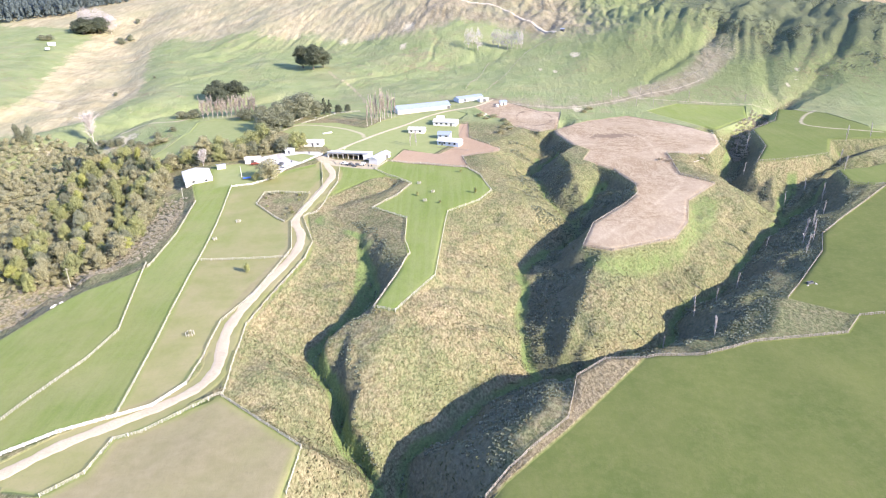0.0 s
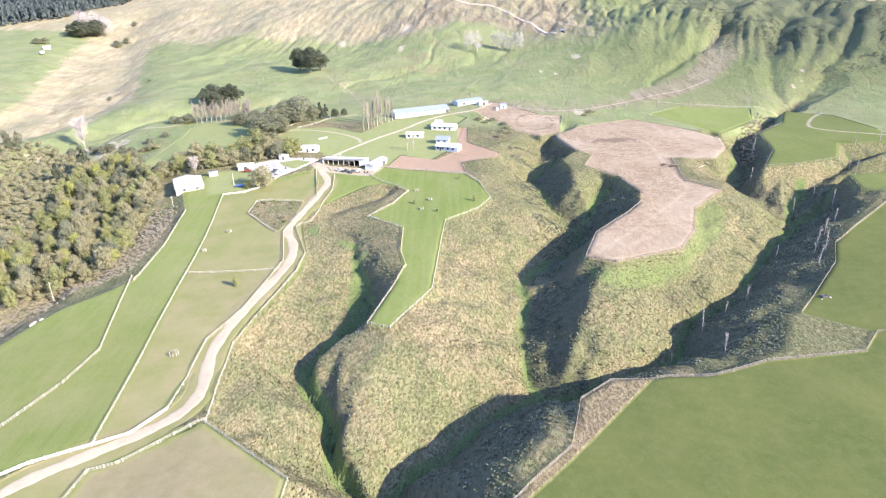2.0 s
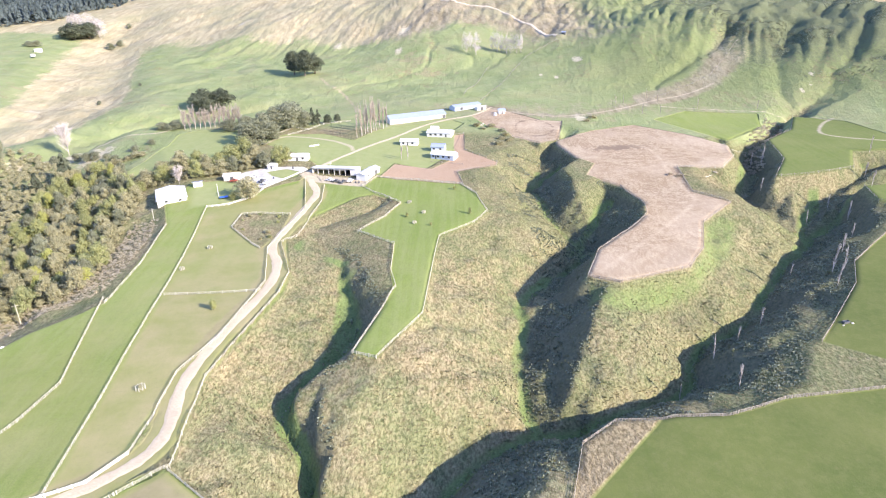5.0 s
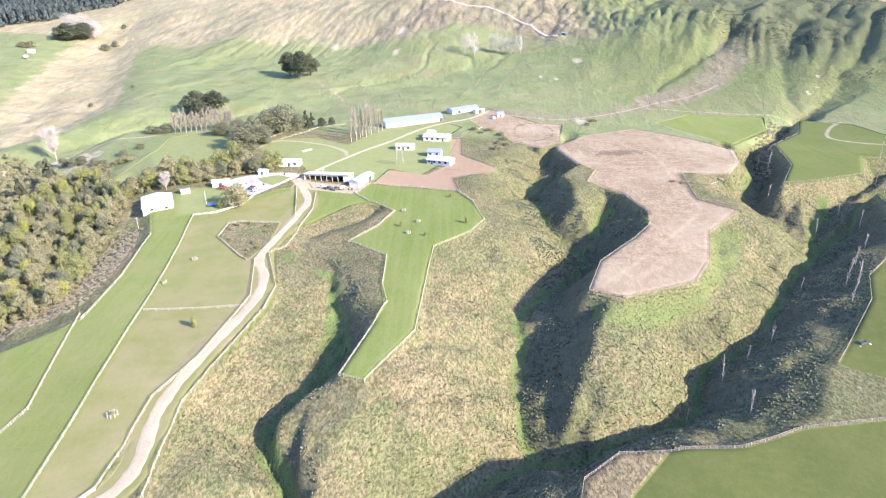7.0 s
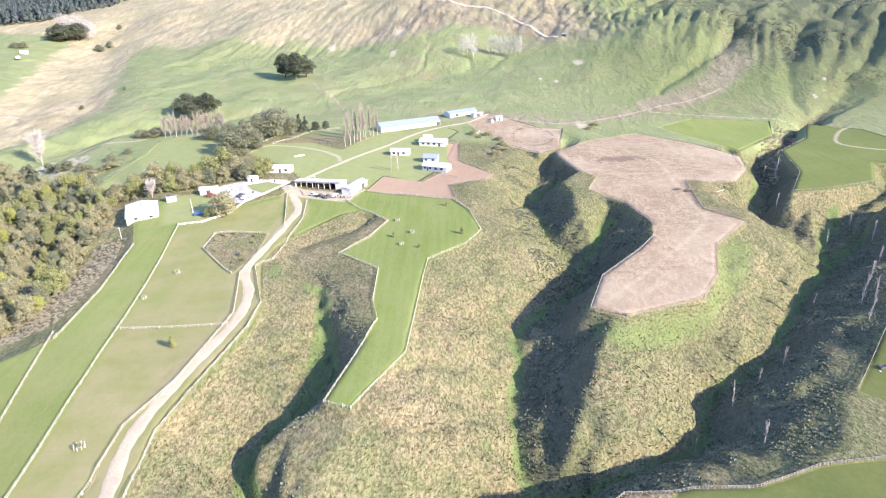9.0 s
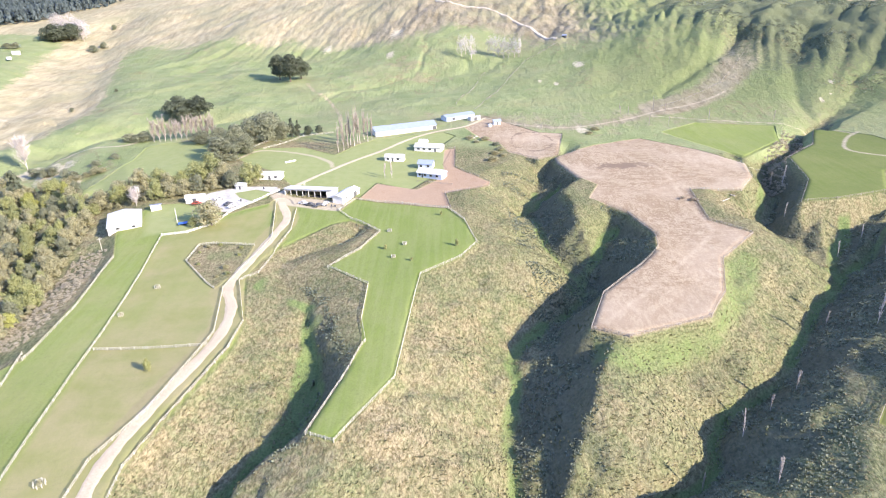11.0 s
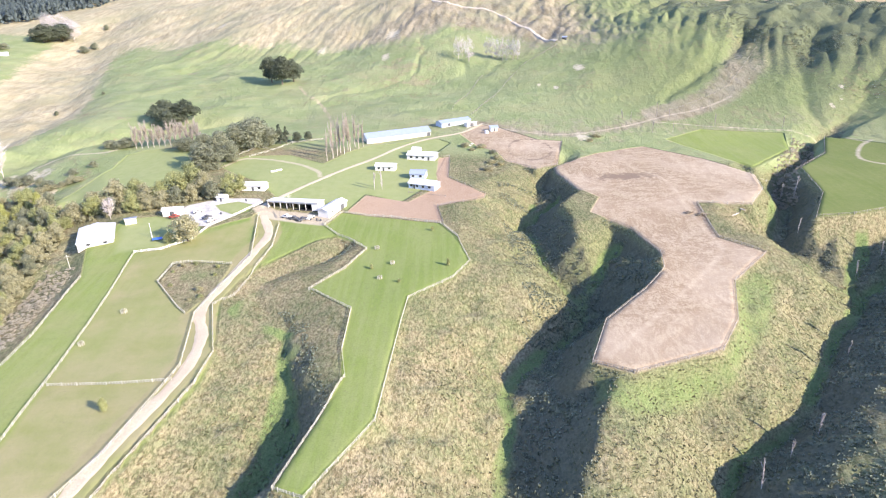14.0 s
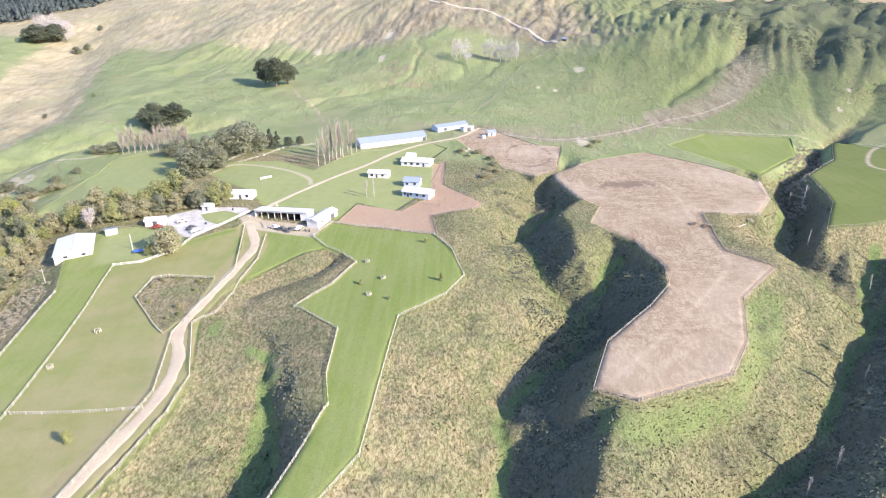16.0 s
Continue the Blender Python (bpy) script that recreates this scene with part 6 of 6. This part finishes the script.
PINES = [(-735, 1150), (-672, 1225), (-650, 1300), (-610, 1420), (-900, 1500), (-1000, 1250)]
canopy("pine_plantation", scatter(PINES, 10, 15), "forest", (13, 17), (18, 25), "dark plantation forest of pines behind the terrace", "forest", 18)

for x, y, r in [(-91.0, 195.5, 2.0), (-109.0, 279.0, 1.3), (-104.0, 300.0, 1.5), (-7.8, 332.0, 1.3), (-15.6, 347.5, 1.3), (-11.9, 319.2, 1.2)]:
    planter_ring(x, y, r, "ring of pale posts and rails guarding a young shrub")

for x, y, w, h in HEAD_SHRUBS:
    leafy(dice.choice(["olive", "grey"]), x, y, w, h * 0.75, "low dark shrub at the head of the gully", 0.2, "gully head shrubs")
for x, y, w, h in CREEK_SHRUBS:
    leafy("olive", x, y, w, h, "olive-brown shrub along the creek bank", 0.2, "creek shrubs")

def pale_log(x, y, long, turn):
    """A bleached fallen trunk with two broken stubs."""
    b = thing("fallen_log", x, y, turn, "bleached fallen log lying on the grassy bank", "log", "fallen logs")
    part("trunk", tube(bmesh.new(), (-long / 2, 0, 0.22), (long / 2, 0.2, 0.3), 0.26, 0.16, 8), PALE_BARK, b)
    part("stub", tube(bmesh.new(), (long * 0.2, 0.1, 0.3), (long * 0.34, 0.9, 0.75), 0.11, 0.05, 6), PALE_BARK, b)
    part("stub", tube(bmesh.new(), (-long * 0.3, 0.0, 0.25), (-long * 0.2, -0.8, 0.6), 0.10, 0.05, 6), PALE_BARK, b)
    return b


def brush_pile(x, y, wide, turn):
    """A low heap of dark cut branches."""
    b = thing("brush_pile", x, y, turn, "low heap of dark cut branches on bare soil", "brush pile", "brush piles")
    g = np.random.default_rng(int(x * 7 + y))
    share("branches", KINDS["brush"][0], Matrix.Translation((0, 0, -0.2)) @ Matrix.Diagonal((wide, wide * 0.6, 1.6, 1)), b)
    bm = bmesh.new()
    for k in range(14):
        a = g.uniform(0, math.pi)
        r = wide * g.uniform(0.3, 0.5)
        c = (g.uniform(-0.3, 0.3) * wide, g.uniform(-0.2, 0.2) * wide, g.uniform(0.1, 0.9))
        tube(bm, (c[0] - r * math.cos(a), c[1] - 0.6 * r * math.sin(a), c[2] - 0.1), (c[0] + r * math.cos(a), c[1] + 0.6 * r * math.sin(a), c[2] + 0.25), 0.09, 0.05, 5)
    part("stick", bm, BARK, b)
    return b


pale_log(149.3, 375.7, 7.0, 35)
pale_log(154.0, 380.5, 4.0, 120)
brush_pile(131.0, 369.5, 6.5, 10)
brush_pile(126.5, 372.5, 4.0, 40)

# ---- rough grass and scrub on the banks ----
def tufts(name, x, y, z, size, tall, blades, material, label, seed, lean=1.2):
    g = np.random.default_rng(seed)
    n = len(x)
    a = g.uniform(0, 2 * math.pi, (n, blades)) 
    r = size[:, None] * g.uniform(0.6, 1.1, (n, blades))
    h = tall[:, None] * g.uniform(0.6, 1.2, (n, blades))
    w = size[:, None] * g.uniform(0.35, 0.6, (n, blades))
    cx, cy = np.cos(a), np.sin(a)
    bx, by, bz = x[:, None] + cx * 0.15 * r, y[:, None] + cy * 0.15 * r, np.repeat(z[:, None] - 0.12, blades, 1)
    p0 = np.stack([bx - cy * w, by + cx * w, bz], -1)
    p1 = np.stack([bx + cy * w, by - cx * w, bz], -1)
    mx, my = x[:, None] + cx * r * lean * 0.7, y[:, None] + cy * r * lean * 0.7
    p2 = np.stack([mx + cy * w * 0.7, my - cx * w * 0.7, bz + h], -1)
    p3 = np.stack([mx - cy * w * 0.7, my + cx * w * 0.7, bz + h * 0.9], -1)
    q = np.stack([p0, p1, p2, p3], axis=2).reshape(n * blades, 4, 3)
    ob = new(name, soup(name, q, material))
    return tagged(ob, label, "grass", kind="stuff")


def on_banks(count, seed, x0, x1, y0, y1):
    g = np.random.default_rng(seed)
    x, y = g.uniform(x0, x1, count), g.uniform(y0, y1, count)
    z, cut, near = land(x, y)
    flat = np.maximum.reduce([inside(x, y, a) for a in (*[f for f in FLATS if f not in (POND, STRIP)], LAWN, CREEKPAD, GARDENLAWN, YARD, PAVED)] + [beside(x, y, DRIVE, 5.6)])
    ok = (flat < -0.4) & ~((x < -135) & (y < 330 + 0 * x) & (x < -160))
    # the fresh green along the rill and inside the fenced patch stays short
    ok &= (along(x, y, RILLGRASS, 2.4) < 0) & ((inside(x, y, POND) < 0) | (vnoise(x / 2.5, y / 2.5, 98) > 0.25))
    return x[ok], y[ok], z[ok], cut[ok], near[ok], g


STRAW = tuft_material("straw grass", ((0.245, 0.207, 0.122), (0.175, 0.158, 0.088), (0.345, 0.298, 0.185), (0.17, 0.165, 0.082)))
GREENISH = tuft_material("green rank grass", ((0.165, 0.18, 0.085), (0.205, 0.215, 0.108), (0.112, 0.12, 0.058), (0.265, 0.26, 0.148)))
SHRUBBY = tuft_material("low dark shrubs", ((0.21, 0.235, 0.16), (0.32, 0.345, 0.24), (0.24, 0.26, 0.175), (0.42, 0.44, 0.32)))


def eastward(x, y, e=3.0):
    return (land(x + e, y)[0] - land(x - e, y)[0]) / (2 * e)


x, y, z, cut, near, g = on_banks(110000, 31, -130, 250, 105, 450)
keep = (eastward(x, y) < 0.38 + 0.1 * vnoise(x / 7, y / 7, 4)) | (cut < 1.5)
x, y, z = x[keep], y[keep], z[keep]
n = len(x)
tufts("dry_grass", x, y, z, g.uniform(0.28, 0.7, n), g.uniform(0.06, 0.22, n), 4, STRAW, "long dry tussock grass covering the gully banks", 32)
x, y, z, cut, near, g = on_banks(50000, 33, -130, 250, 105, 450)
keep = (fbm(x, y, 30, 3, 77) > -0.45) & (inside(x, y, POND) < 0) & (inside(x, y, STRIP) < 0)
x, y, z = x[keep], y[keep], z[keep]
n = len(x)
tufts("rank_grass", x, y, z, g.uniform(0.3, 0.8, n), g.uniform(0.06, 0.26, n), 5, GREENISH, "green rank grass growing among the dry tussocks", 34)
# banks facing away from the sun carry low shrubs over shade-darkened ground colour
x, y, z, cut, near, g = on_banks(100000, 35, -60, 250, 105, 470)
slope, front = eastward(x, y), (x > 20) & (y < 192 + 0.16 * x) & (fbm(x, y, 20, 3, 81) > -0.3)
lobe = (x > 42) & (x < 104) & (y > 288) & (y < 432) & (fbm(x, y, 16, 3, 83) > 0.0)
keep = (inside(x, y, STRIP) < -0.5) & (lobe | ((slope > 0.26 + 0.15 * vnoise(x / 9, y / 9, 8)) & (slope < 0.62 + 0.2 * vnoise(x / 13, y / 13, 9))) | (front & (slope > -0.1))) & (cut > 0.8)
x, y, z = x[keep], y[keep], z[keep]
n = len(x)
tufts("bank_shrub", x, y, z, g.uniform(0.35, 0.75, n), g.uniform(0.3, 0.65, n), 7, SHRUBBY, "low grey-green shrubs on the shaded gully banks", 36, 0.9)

# scrub on the rugged hill faces
g = np.random.default_rng(51)
x, y = g.uniform(200, 440, 42000), g.uniform(550, 860, 42000)
keep = (fbm(x, y, 40, 4, 52) + 0.5 * vnoise(x / 9, y / 9, 53) > 0.15) & (ramp(225, 300, x) * ramp(-40, 30, y - 860 + 0.95 * (x - 20)) > g.random(len(x)))
x, y = x[keep], y[keep]
n = len(x)
tufts("hill_scrub", x, y, land(x, y)[0], g.uniform(0.6, 1.3, n), g.uniform(0.25, 0.6, n), 5, SHRUBBY, "dark scrub scattered over the rugged hill faces", 54, 0.8)
